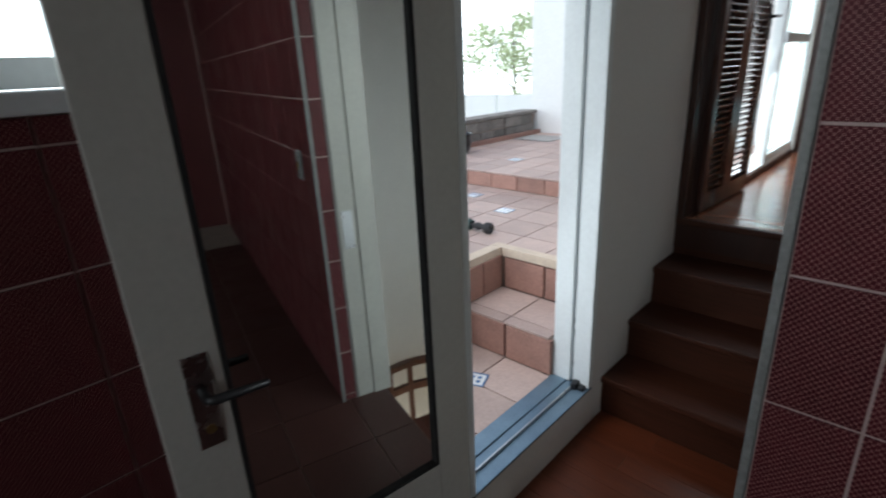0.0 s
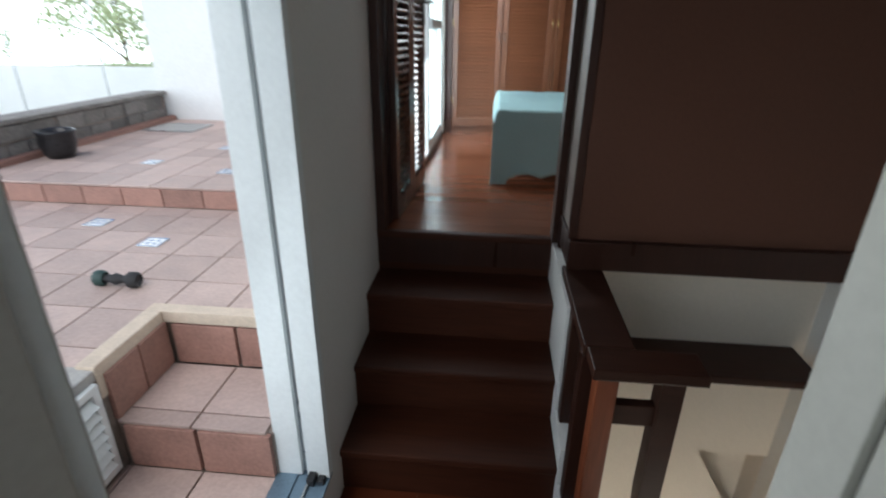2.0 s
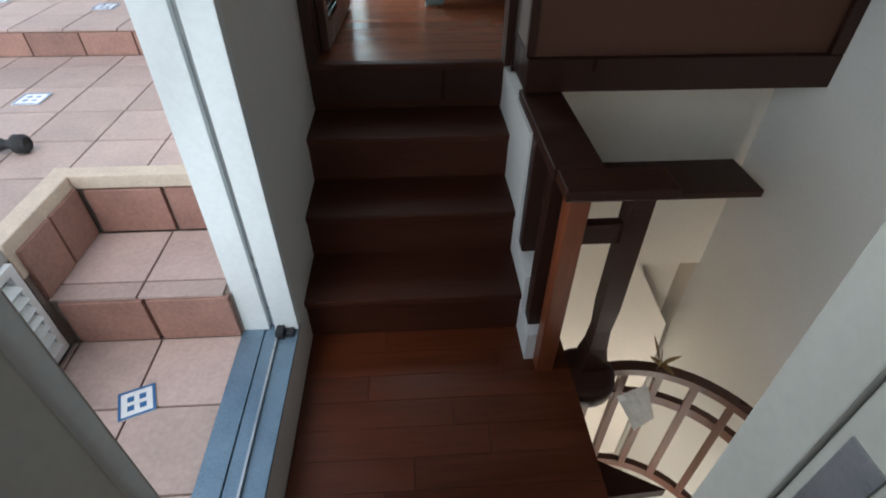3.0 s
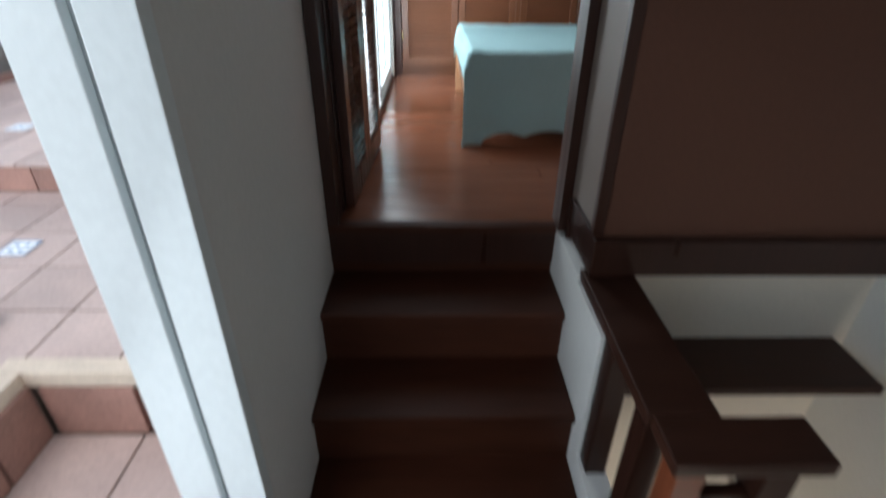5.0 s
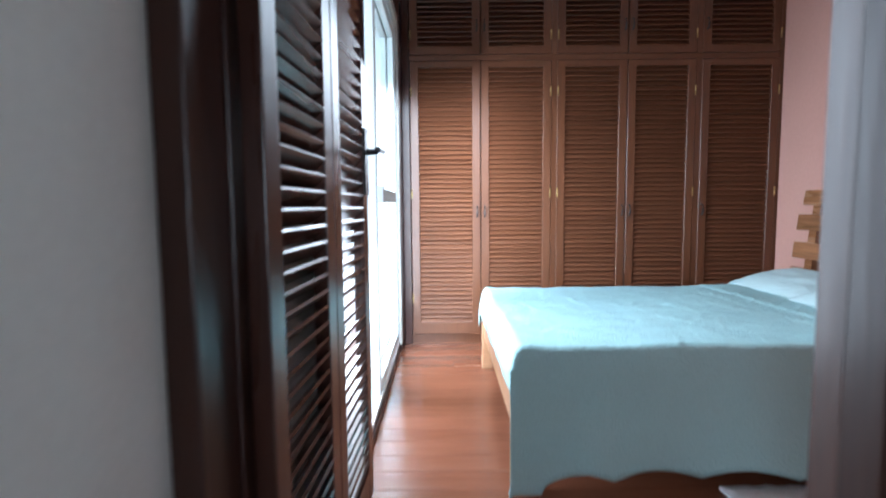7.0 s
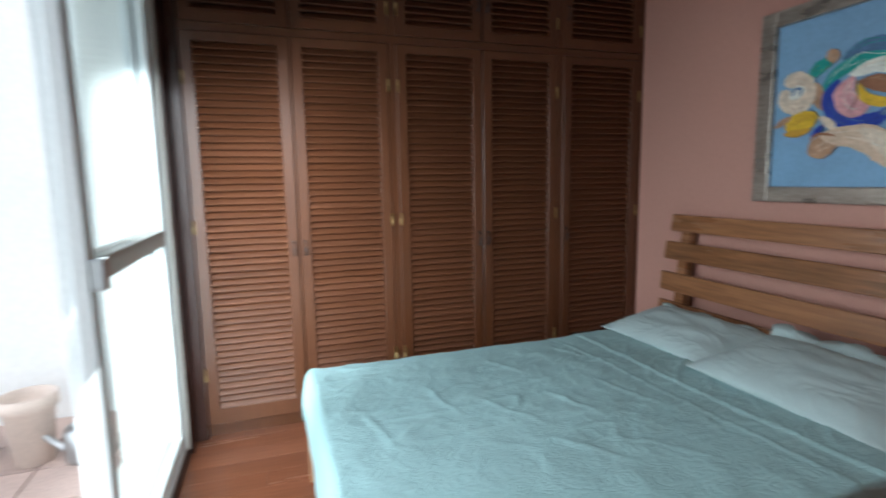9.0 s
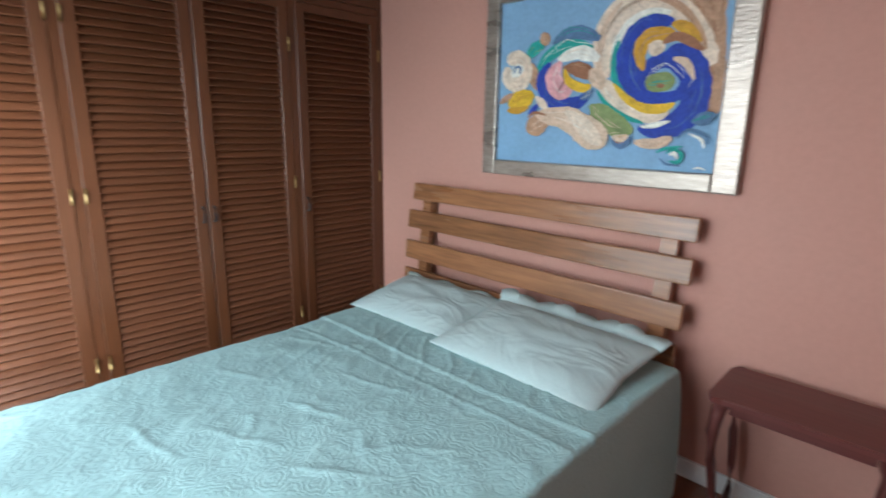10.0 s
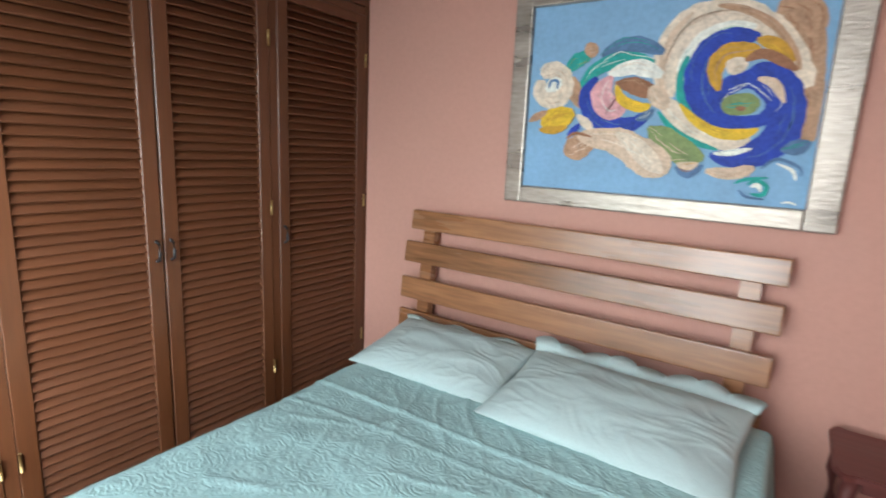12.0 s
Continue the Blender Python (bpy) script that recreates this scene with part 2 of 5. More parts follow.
def tube(bm, pts, radii, seg=8, squash=1.0):
    """A tapered tube along points; radii one number or one each."""
    pts = [Vector(p) for p in pts]
    if isinstance(radii, (int, float)):
        radii = [radii] * len(pts)
    rings = []
    for i, p in enumerate(pts):
        d = (pts[min(i + 1, len(pts) - 1)] - pts[max(i - 1, 0)]).normalized()
        a = d.cross(Vector((0, 0, 1)))
        if a.length < 0.05:
            a = d.cross(Vector((0, 1, 0)))
        a.normalize()
        c = d.cross(a)
        rings.append([bm.verts.new(p + radii[i] * (math.cos(2 * math.pi * k / seg) * a + squash * math.sin(2 * math.pi * k / seg) * c)) for k in range(seg)])
    for r, q in zip(rings, rings[1:]):
        for k in range(seg):
            bm.faces.new((r[k], r[(k + 1) % seg], q[(k + 1) % seg], q[k]))
    bm.faces.new(rings[0]), bm.faces.new(list(reversed(rings[-1])))
    return rings


def ring_frame(axis, d0, d1, outer, inner):
    """A frame in one piece round an opening; axis: the way it faces, outer and inner: (a0, a1, z0, z1)."""
    bm = bmesh.new()
    loops = []
    for d in (d0, d1):
        for a0, a1, z0, z1 in (outer, inner):
            loops.append([bm.verts.new((a, d, z) if axis == "y" else (d, a, z)) for a, z in ((a0, z0), (a1, z0), (a1, z1), (a0, z1))])
    for p, q in ((0, 1), (2, 3), (0, 2), (1, 3)):
        for k in range(4):
            j = (k + 1) % 4
            bm.faces.new((loops[p][k], loops[p][j], loops[q][j], loops[q][k]))
    bmesh.ops.recalc_face_normals(bm, faces=bm.faces)
    bmesh.ops.bevel(bm, geom=list(bm.edges), offset=0.0025, segments=1, affect="EDGES")
    return bm


def lathe(bm, at, profile, seg=20):
    """A turned body: profile of (radius, height) pairs from the base up."""
    x, y, z = at
    rings = [[bm.verts.new((x + r * math.cos(2 * math.pi * k / seg), y + r * math.sin(2 * math.pi * k / seg), z + h)) for k in range(seg)] for r, h in profile]
    for r, q in zip(rings, rings[1:]):
        for k in range(seg):
            bm.faces.new((r[k], r[(k + 1) % seg], q[(k + 1) % seg], q[k]))
    bm.faces.new(list(reversed(rings[0]))), bm.faces.new(rings[-1])


def pieces(name, parent, dims_list, material, bevel=0.002):
    """Alike pieces laid as boxes: one object each, sharing a mesh where the size is the same."""
    made = {}
    for x0, x1, y0, y1, z0, z1 in dims_list:
        size = tuple(round(v, 3) for v in (x1 - x0, y1 - y0, z1 - z0))
        if min(size) <= 0.001:
            continue
        if size not in made:
            a, b, c = (v / 2 for v in size)
            made[size] = mesh_of(name, boxes((-a, a, -b, b, -c, c), bevel=min(bevel, min(size) / 3)), material)
        ob = new(name, made[size])
        ob.parent = parent
        ob.location = ((x0 + x1) / 2, (y0 + y1) / 2, (z0 + z1) / 2)


FLOOR = 0.88        # bedroom floor
KIT = 0.39          # kitchen floor

# ---- large structure ----
# wall along x = -1, with the terrace door, the kitchen window and the bedroom window
setting("wall_west_kitchen", boxes((-1.2, -1.006, -1.2, 1.7, -0.2, 3.45), (-1.2, -1.006, 1.7, 3.1, -0.2, 1.74), (-1.2, -1.006, 1.7, 3.1, 2.75, 3.45), (-1.2, -1.006, 3.1, 3.55, -0.2, 3.45), (-1.2, -1.02, 3.55, 3.62, -0.2, 0.3)), M_GROUT, "kitchen wall of burgundy tiles under a window", "wall")
setting("wall_west_stairs", boxes((-1.2, -1.0, 3.55, 3.62, -0.3, 3.45), (-1.2, -1.0, 3.62, 4.84, -0.3, 0.20), (-1.2, -1.0, 3.62, 4.84, 2.30, 3.45), (-1.2, -1.0, 4.84, 5.78, -0.3, 3.45)), M_PLASTER, "white plaster wall beside the stairs with a terrace door", "wall")
setting("wall_west_bedroom", boxes((-1.2, -0.96, 6.0, 6.42, 0.4, 3.5), (-1.2, -0.96, 8.50, 9.3, 0.4, 3.5), (-1.2, -0.96, 6.42, 8.50, 2.97, 3.5), (-1.2, -0.96, 6.42, 8.50, 0.4, 0.88), (-1.2, -1.0, 5.78, 6.0, 0.4, 3.5)), M_PLASTER, "white bedroom wall round a tall glazed opening", "wall")
setting("wall_north_bedroom", boxes((-1.2, 1.8, 9.18, 9.3, 0.4, 3.5)), M_PLASTER, "wall behind the built-in wardrobe", "wall")
setting("wall_east_bedroom", boxes((1.60, 1.75, 5.85, 9.18, 0.4, 3.5)), M_PINK, "salmon-painted plaster bedroom wall", "wall")
setting("wall_south_bedroom", boxes((-0.05, 1.60, 5.72, 5.85, -0.31, 3.5), (-1.0, -0.05, 5.80, 5.85, 3.06, 3.5)), M_PINK, "salmon-painted wall round the bedroom door", "wall")
setting("wall_kitchen_door", boxes((-1.0, -0.905, 3.70, 3.78, -0.3, 3.45), (-0.905, -0.09, 3.580, 3.78, 2.46, 3.45), (-0.090, 3.4, 3.580, 3.78, -0.8, 3.45), (-0.090, 0.1, 3.580, 3.78, -2.6, -0.8), (1.15, 2.2, 3.556, 3.78, -2.6, -0.8)), M_PLASTER, "kitchen wall with a narrow doorway", "wall")
setting("wall_kitchen_south", boxes((-1.2, -0.6, -1.4, -1.2, -0.2, 3.45), (1.4, 3.4, -1.4, -1.2, -0.2, 3.45), (-0.6, 1.4, -1.4, -1.2, -0.2, 1.35), (-0.6, 1.4, -1.4, -1.2, 2.7, 3.45)), M_TILE, "burgundy tiled back wall of the kitchen with a window opening", "wall")
setting("wall_kitchen_east", boxes((3.4, 3.55, -1.4, 3.78, -0.2, 3.45)), M_TILE, "burgundy tiled side wall of the kitchen", "wall")
setting("wall_stairwell_east", boxes((1.19, 1.35, 3.78, 5.72, -2.6, 3.45)), M_PLASTER, "white plaster wall of the stairwell", "wall")
bm = bmesh.new()
outline = [(-0.05, 0.86), (-0.05, -2.6), (1.17, -2.6), (1.17, -1.28), (1.14, -0.88), (0.815, -0.33), (1.19, -0.33), (1.19, 0.86)]
front, back = [[bm.verts.new((x, y, z)) for x, z in outline] for y in (5.70, 5.718)]
bm.faces.new(front), bm.faces.new(list(reversed(back)))
for k in range(len(outline)):
    q = (k + 1) % len(outline)
    bm.faces.new((front[k], back[k], back[q], front[q]))
bmesh.ops.recalc_face_normals(bm, faces=bm.faces)
setting("wall_stairwell_north", bm, M_CREAM, "cream plaster wall with a slanted opening under the brown panel", "wall")
setting("wall_stairwell_recess", boxes((-0.05, 1.35, 5.87, 5.97, -2.6, -0.312), (1.19, 1.35, 5.722, 5.87, -2.6, -0.312), (-0.15, -0.05, 5.72, 5.87, -2.6, -0.312)), M_CREAM, "cream plaster walls of the recess below the bedroom", "wall")
setting("ceiling_recess", boxes((-0.15, 1.35, 5.852, 5.97, -0.308, -0.25)), M_CREAM, "cream underside of the floor above the recess", "ceiling")
setting("wall_stairwell_low", boxes((-0.30, -0.2, 3.78, 4.6, -2.6, -0.08), (-0.30, -0.2, 4.6, 5.7, -2.6, -0.08)), M_CREAM, "cream wall under the landing", "wall")
setting("floor_lower", boxes((-1.2, 2.2, 2.6, 6.7, -2.7, -2.6)), M_CREAM, "pale floor at the foot of the stairwell", "floor")
setting("ceiling", boxes((-1.2, 3.55, -1.4, 5.8, 3.45, 3.55), (-1.2, 1.8, 5.8, 9.3, 3.5, 3.6)), M_CEIL, "white plaster ceiling", "ceiling")
floor_bed = setting("floor_bedroom", boxes((-1.0, 1.62, 5.80, 9.2, 0.70, FLOOR - 0.012)), M_DARKW, "polished red-brown wooden bedroom floor", "floor")
floor_land = setting("floor_landing", boxes((-1.0, 0.08, 3.78, 5.0, -0.12, -0.012)), M_DARKW, "worn red-brown wooden landing floor", "floor")
floor_kit = setting("floor_kitchen", boxes((-1.0, 3.55, -1.4, 3.78, 0.1, KIT - 0.006)), M_MORTAR, "brown tiled kitchen floor", "floor")

# ---- stairs ----
stair = thing("staircase", (-0.55, 4.96, 0), "dark polished wooden stairs of four steps between white walls", "stairs")
for k in range(4):
    y0, z1 = 4.962 + k * 0.283, 0.22 * (k + 1)
    y1 = y0 + 0.283 if k < 3 else 5.86
    if k < 3:
        part("tread", boxes((-1.0, -0.10, y0 - 0.022, y1 + 0.012, z1 - 0.035, z1), bevel=0.008), M_STAIR, stair)
    part("riser", boxes((-1.0, -0.10, y0, y0 + 0.03, z1 - 0.22, z1 - 0.036)), M_STAIR, stair)
part("nosing", boxes((-1.0, -0.10, 5.786, 5.83, FLOOR - 0.034, FLOOR + 0.002), bevel=0.008), M_STAIR, stair, "dark wooden edge of the upper floor")
bm = bmesh.new()
zig = [(4.78, -0.05), (4.78, 0.15), (4.93, 0.15), (4.93, 0.33), (5.16, 0.33), (5.16, 0.842), (5.455, 0.842), (5.455, 0.868), (5.832, 0.868), (5.832, -0.05)]
a = [bm.verts.new((-0.10, y, z)) for y, z in zig]
b = [bm.verts.new((-0.018, y, z)) for y, z in zig]
bm.faces.new(a), bm.faces.new(list(reversed(b)))
for i in range(len(zig)):
    bm.faces.new((a[i], b[i], b[(i + 1) % len(zig)], a[(i + 1) % len(zig)]))
bmesh.ops.recalc_face_normals(bm, faces=bm.faces)
part("string_board", bm, M_PLASTER, stair, "white plastered stair string")

# ---- landing: railing, ledge, panel ----
M_TAUPE = surface("taupe_painted_side", (0.22, 0.175, 0.15), 0.6, vary=0.06, scale=3, fine=60, bump=0.12)
rail = thing("stair_railing", (0, 4.75, -0.05), "dark wooden railing with a flat cap beside the stairs", "railing")
part("cap", boxes((-0.09, 0.08, 4.835, 5.47, 0.845, 0.885), bevel=0.006), M_RAILW, rail)
part("cap", boxes((-0.08, 0.272, 4.70, 4.833, 0.845, 0.885), bevel=0.006), M_RAILW, rail)
part("newel_post", boxes((-0.062, 0.008, 4.715, 4.785, -0.05, 0.845), bevel=0.006), M_NEWEL, rail, "red-brown square newel post")
bm = bmesh.new()
prof = [(-0.02, 0.048), (0.05, 0.048), (0.12, 0.036), (0.22, 0.030), (0.34, 0.036), (0.42, 0.036), (0.845, 0.036)]
rings = [[bm.verts.new((0.174 + sx * r, 4.75 + sy * r, z)) for sx, sy in ((-1, -1), (1, -1), (1, 1), (-1, 1))] for z, r in prof]
for r, q in zip(rings, rings[1:]):
    for k in range(4):
        bm.faces.new((r[k], r[(k + 1) % 4], q[(k + 1) % 4], q[k]))
bm.faces.new(list(reversed(rings[0]))), bm.faces.new(rings[-1])
part("shaped_post", bm, M_RAILW, rail)
part("cross_rail", boxes((0.008, 0.139, 4.73, 4.77, 0.655, 0.735), bevel=0.004), M_RAILW, rail)
part("baluster", boxes((-0.090, -0.025, 5.085, 5.155, 0.331, 0.845), bevel=0.004), M_DARKW, rail)
part("baluster", boxes((-0.090, -0.025, 4.835, 4.905, 0.151, 0.845), bevel=0.004), M_DARKW, rail)
bm = bmesh.new()
lathe(bm, (0.14, 4.71, -0.12), [(0.10, 0), (0.125, 0.04), (0.13, 0.08), (0.125, 0.112), (0.10, 0.118)], 24)
part("rounded_foot", bm, M_RAILW, rail, "dark rounded wooden foot of the railing", smooth=True)
single("wooden_ledge", boxes((-0.05, 1.13, 5.40, 5.70, 0.352, 0.392), bevel=0.006), M_RAILW, "dark wooden ledge fixed to the cream stairwell wall", "ledge")
panel = thing("wall_panel", (0.5, 5.49, 0.87), "brown painted partition panel in a dark wooden frame", "panel")
part("board", boxes((-0.049, 1.188, 5.432, 5.718, 1.028, 3.448)), M_BROWNP, panel)
part("beam", boxes((-0.078, 1.188, 5.405, 5.718, 0.893, 1.026), bevel=0.005), M_DARKW, panel, "dark wooden bottom beam")
part("corner_post", boxes((-0.084, -0.0495, 5.425, 5.456, 1.028, 3.448), bevel=0.004), M_DARKW, panel)
part("edge_strip", boxes((1.13, 1.187, 5.405, 5.431, 1.028, 3.448), bevel=0.003), M_DARKW, panel)
part("side_board", boxes((-0.072, -0.0495, 5.457, 5.832, 1.03, 3.448)), M_TAUPE, panel, "taupe painted side of the partition")
part("side_rail", boxes((-0.084, -0.0495, 5.70, 5.733, 0.869, 1.028), (-0.084, -0.0495, 5.457, 5.6995, 1.0275, 1.04), bevel=0.003), M_DARKW, panel)

# curved railing of the lower stairs
low = thing("curved_railing", (0.42, 4.3, -1.3), "curved reddish wooden railing with square balusters in the stairwell", "railing")
CX, CY, CR = 0.42, 4.30, 0.585


def arc_rail(z, h, w, a0, a1, drop=0.0):
    bm = bmesh.new()
    rows = []
    for i in range(29):
        f = i / 28
        a = radians(a0 + (a1 - a0) * f)
        z1 = z - drop * f
        rows.append([bm.verts.new((CX + r * math.cos(a), CY + r * math.sin(a), zz)) for r, zz in ((CR - w, z1), (CR, z1), (CR, z1 - h), (CR - w, z1 - h))])
    for r, q in zip(rows, rows[1:]):
        for k in range(4):
            bm.faces.new((r[k], r[(k + 1) % 4], q[(k + 1) % 4], q[k]))
    bm.faces.new(rows[0]), bm.faces.new(list(reversed(rows[-1])))
    bmesh.ops.recalc_face_normals(bm, faces=bm.faces)
    return bm


M_CURVE = wood("reddish_rail_wood", (0.11, 0.036, 0.018), "z", 0.35, 0.3)
part("top_rail", arc_rail(-0.165, 0.04, 0.055, 112, -70, 0.12), M_CURVE, low)
part("middle_rail", arc_rail(-0.365, 0.055, 0.035, 112, -70, 0.12), M_CURVE, low)
part("bottom_rail", arc_rail(-1.0, 0.06, 0.035, 112, -70, 0.12), M_CURVE, low)
for i in range(11):
    f = (i + 0.3) / 11
    a = radians(112 - 182 * f)
    c, s_ = math.cos(a), math.sin(a)
    bm = boxes((CR - 0.04, CR - 0.008, -0.018, 0.018, -1.05 - 0.12 * f, -0.203 - 0.12 * f), bevel=0.003)
    bmesh.ops.transform(bm, matrix=Matrix.Translation((CX, CY, 0)) @ Matrix.Rotation(a, 4, "Z"), verts=bm.verts)
    part("baluster", bm, M_CURVE, low)
sheet = bmesh.new()
grid_s = []
for i in range(7):
    top_p, low_p = Vector((0.365, 4.775, -0.30)).lerp(Vector((0.525, 4.83, -0.30)), i / 6), Vector((0.475, 4.715, -0.50)).lerp(Vector((0.60, 4.775, -0.50)), i / 6)
    grid_s.append([sheet.verts.new(top_p.lerp(low_p, j / 6) + 0.008 * noise.noise_vector(Vector((i * 0.5, j * 0.5, 2.0)))) for j in range(7)])
for p, q in zip(grid_s, grid_s[1:]):
    for k in range(6):
        sheet.faces.new((p[k], p[k + 1], q[k + 1], q[k]))
single("paper_sheet", sheet, M_WHITET, "white paper sheet fixed inside the curved railing", "paper")
spray = thing("leaf_spray", (0.56, 4.84, -0.17), "small dried brown leaf spray tied to the curved railing", "dried leaves")
M_DRY = surface("dried_leaf", (0.26, 0.16, 0.06), 0.7, vary=0.3, scale=30, fine=120, bump=0.2)
rnd = random.Random(5)
for k in range(9):
    a, tip = rnd.uniform(0, 6.28), rnd.uniform(0.09, 0.17)
    d = Vector((0.5 * math.cos(a), 0.5 * math.sin(a), rnd.uniform(0.5, 1.0))).normalized()
    w = d.cross(Vector((math.sin(a), -math.cos(a), 0.2))).normalized() * rnd.uniform(0.008, 0.014)
    bm = bmesh.new()
    base = Vector((0.56, 4.84, -0.175))
    rows = [(base + d * tip * f + Vector((0, 0, -0.03 * f * f)), w * b) for f, b in ((0, 0.2), (0.3, 0.8), (0.6, 1.0), (0.85, 0.6), (1, 0.05))]
    rows = [(bm.verts.new(p - q), bm.verts.new(p + q)) for p, q in rows]
    for p, q in zip(rows, rows[1:]):
        bm.faces.new((p[0], p[1], q[1], q[0]))
    leaf = part("leaf", bm, M_DRY, spray)
    sol = leaf.modifiers.new("thickness", "SOLIDIFY")
    sol.thickness = 0.0015
low_st = thing("lower_staircase", (0.42, 4.3, -2.6), "dark wooden winding stairs going down from the landing", "stairs")
bm = bmesh.new()
tube(bm, [(CX, CY, -2.6), (CX, CY, -0.45)], 0.05, 12)
part("centre_post", bm, M_DARKW, low_st)
for k in range(9):
    a0, a1, z = radians(150 + 30 * k), radians(182 + 30 * k), -0.24 - 0.24 * k
    bm = bmesh.new()
    loop = [(CX + 0.03 * math.cos(a0), CY + 0.03 * math.sin(a0))] + [(CX + 0.53 * math.cos(a0 + (a1 - a0) * i / 6), CY + 0.53 * math.sin(a0 + (a1 - a0) * i / 6)) for i in range(7)]
    t0, t1 = [bm.verts.new((x, y, z)) for x, y in loop], [bm.verts.new((x, y, z - 0.05)) for x, y in loop]
    bm.faces.new(t0), bm.faces.new(list(reversed(t1)))
    for i in range(len(loop)):
        j = (i + 1) % len(loop)
        bm.faces.new((t0[i], t1[i], t1[j], t0[j]))
    bmesh.ops.recalc_face_normals(bm, faces=bm.faces)
    part("tread", bm, M_STAIR, low_st)

# ---- kitchen ----
door = thing("kitchen_door", (-0.86, 3.77, KIT), "open grey metal kitchen door with a mirrored glass pane", "door")
SWING = Matrix.Translation((-0.86, 3.77, 0)) @ Matrix.Rotation(radians(-8.5), 4, "Z")


def on_door(name, bm, material, label="", parent=door, smooth=False):
    """A part of the kitchen door, built along -y from its hinge and swung open."""
    bmesh.ops.transform(bm, matrix=SWING, verts=bm.verts)
    return part(name, bm, material, parent, label, smooth)


on_door("stile", boxes((-0.04, 0, -0.828, -0.690, 0.41, 2.44), bevel=0.004), M_GREYD)
on_door("stile", boxes((-0.04, 0, -0.150, -0.032, 0.41, 2.44), bevel=0.004), M_GREYD)
on_door("hinge_edge", boxes((-0.035, -0.008, -0.032, 0.0, 0.41, 2.44), bevel=0.002), M_WHITEF, "paler folded edge of the door")
on_door("bottom_rail", boxes((-0.04, 0, -0.690, -0.150, 0.41, 0.635)), M_GREYD)
on_door("top_rail", boxes((-0.04, 0, -0.690, -0.150, 2.33, 2.44)), M_GREYD)
on_door("pane", boxes((-0.024, -0.012, -0.695, -0.145, 0.630, 2.335)), M_MIRROR, "mirrored glass pane")
for d in ((-0.012, -0.001, -0.689, -0.678, 0.637, 2.329), (-0.012, -0.001, -0.162, -0.151, 0.637, 2.329), (-0.012, -0.001, -0.678, -0.162, 0.637, 0.648)):
    on_door("gasket", boxes(d), M_RUBBER, "black rubber glazing strip")
lock = on_door("lock_plate", boxes((0, 0.005, -0.765, -0.715, 1.045, 1.265), bevel=0.002), M_CHROME, "worn metal lock plate")
bm = bmesh.new()
tube(bm, [(0.004, -0.738, 1.180), (0.042, -0.738, 1.180), (0.052, -0.728, 1.180), (0.054, -0.620, 1.176)], [0.011, 0.011, 0.011, 0.009], 10)
on_door("lever", bm, M_BLACK, "black lever handle", lock, True)
bm = bmesh.new()
tube(bm, [(0.005, -0.738, 1.09), (0.010, -0.738, 1.09)], 0.010, 12)
on_door("key_cylinder", bm, M_BRASS, "", lock)

frame1 = thing("door_frame", (-0.13, 3.65, KIT), "cream and white painted kitchen door frame with a strike plate", "door frame")
part("jamb", boxes((-0.104, -0.081, 3.642, 3.715, KIT, 2.46), bevel=0.003), M_CREAMF, frame1)
part("jamb_edge", boxes((-0.112, -0.081, 3.717, 3.80, KIT, 2.46), bevel=0.003), M_CREAMF, frame1)
part("jamb", boxes((-0.904, -0.885, 3.70, 3.79, KIT, 2.46), bevel=0.003), M_CREAMF, frame1)
part("head", boxes((-0.904, -0.08, 3.642, 3.80, 2.445, 2.459)), M_CREAMF, frame1)
part("strike_plate", boxes((-0.107, -0.104, 3.655, 3.70, 1.10, 1.26)), M_ALU, frame1, "metal strike plate")
part("corner_trim", boxes((-0.107, -0.093, 3.566, 3.582, KIT, 3.44), bevel=0.003), M_TRIM, frame1, "pale worn tile corner trim")
part("corner_trim", boxes((-0.103, -0.094, 3.634, 3.641, KIT, 2.44)), M_TRIM, frame1)

switch = thing("light_switch", (0.084, 3.569, 1.433), "grey plastic light switch on burgundy tiles", "switch")
part("plate", boxes((0.048, 0.120, 3.560, 3.5695, 1.373, 1.493), bevel=0.004), M_PLAST, switch)
part("rocker_well", boxes((0.073, 0.097, 3.5585, 3.562, 1.407, 1.449)), M_BLACK, switch)
part("rocker", boxes((0.076, 0.094, 3.554, 3.5595, 1.411, 1.446), bevel=0.002), M_BRASS, switch, "brassy rocker")
for z in (1.393, 1.464):
    bm = bmesh.new()
    tube(bm, [(0.084, 3.5605, z), (0.084, 3.5575, z)], 0.004, 10)
    part("screw", bm, M_CHROME, switch)

win2 = tagged(new("window_2"), "white framed kitchen window over burgundy tiles", "window", kind="structure")
part("window_frame", boxes((-1.16, -1.10, 1.70, 3.10, 1.78, 1.83), (-1.16, -1.10, 1.70, 3.10, 2.70, 2.75), (-1.16, -1.10, 1.70, 1.75, 1.83, 2.70), (-1.16, -1.10, 3.05, 3.10, 1.83, 2.70), (-1.15, -1.11, 1.75, 3.05, 1.975, 1.99)), M_WHITEF, win2)
part("window_sill", boxes((-1.2, -0.985, 1.68, 3.12, 1.742, 1.778), bevel=0.004), M_WHITEF, win2)
glass = part("pane", boxes((-1.135, -1.13, 1.75, 3.05, 1.83, 2.70)), M_PANE, win2)
glass.visible_shadow = False

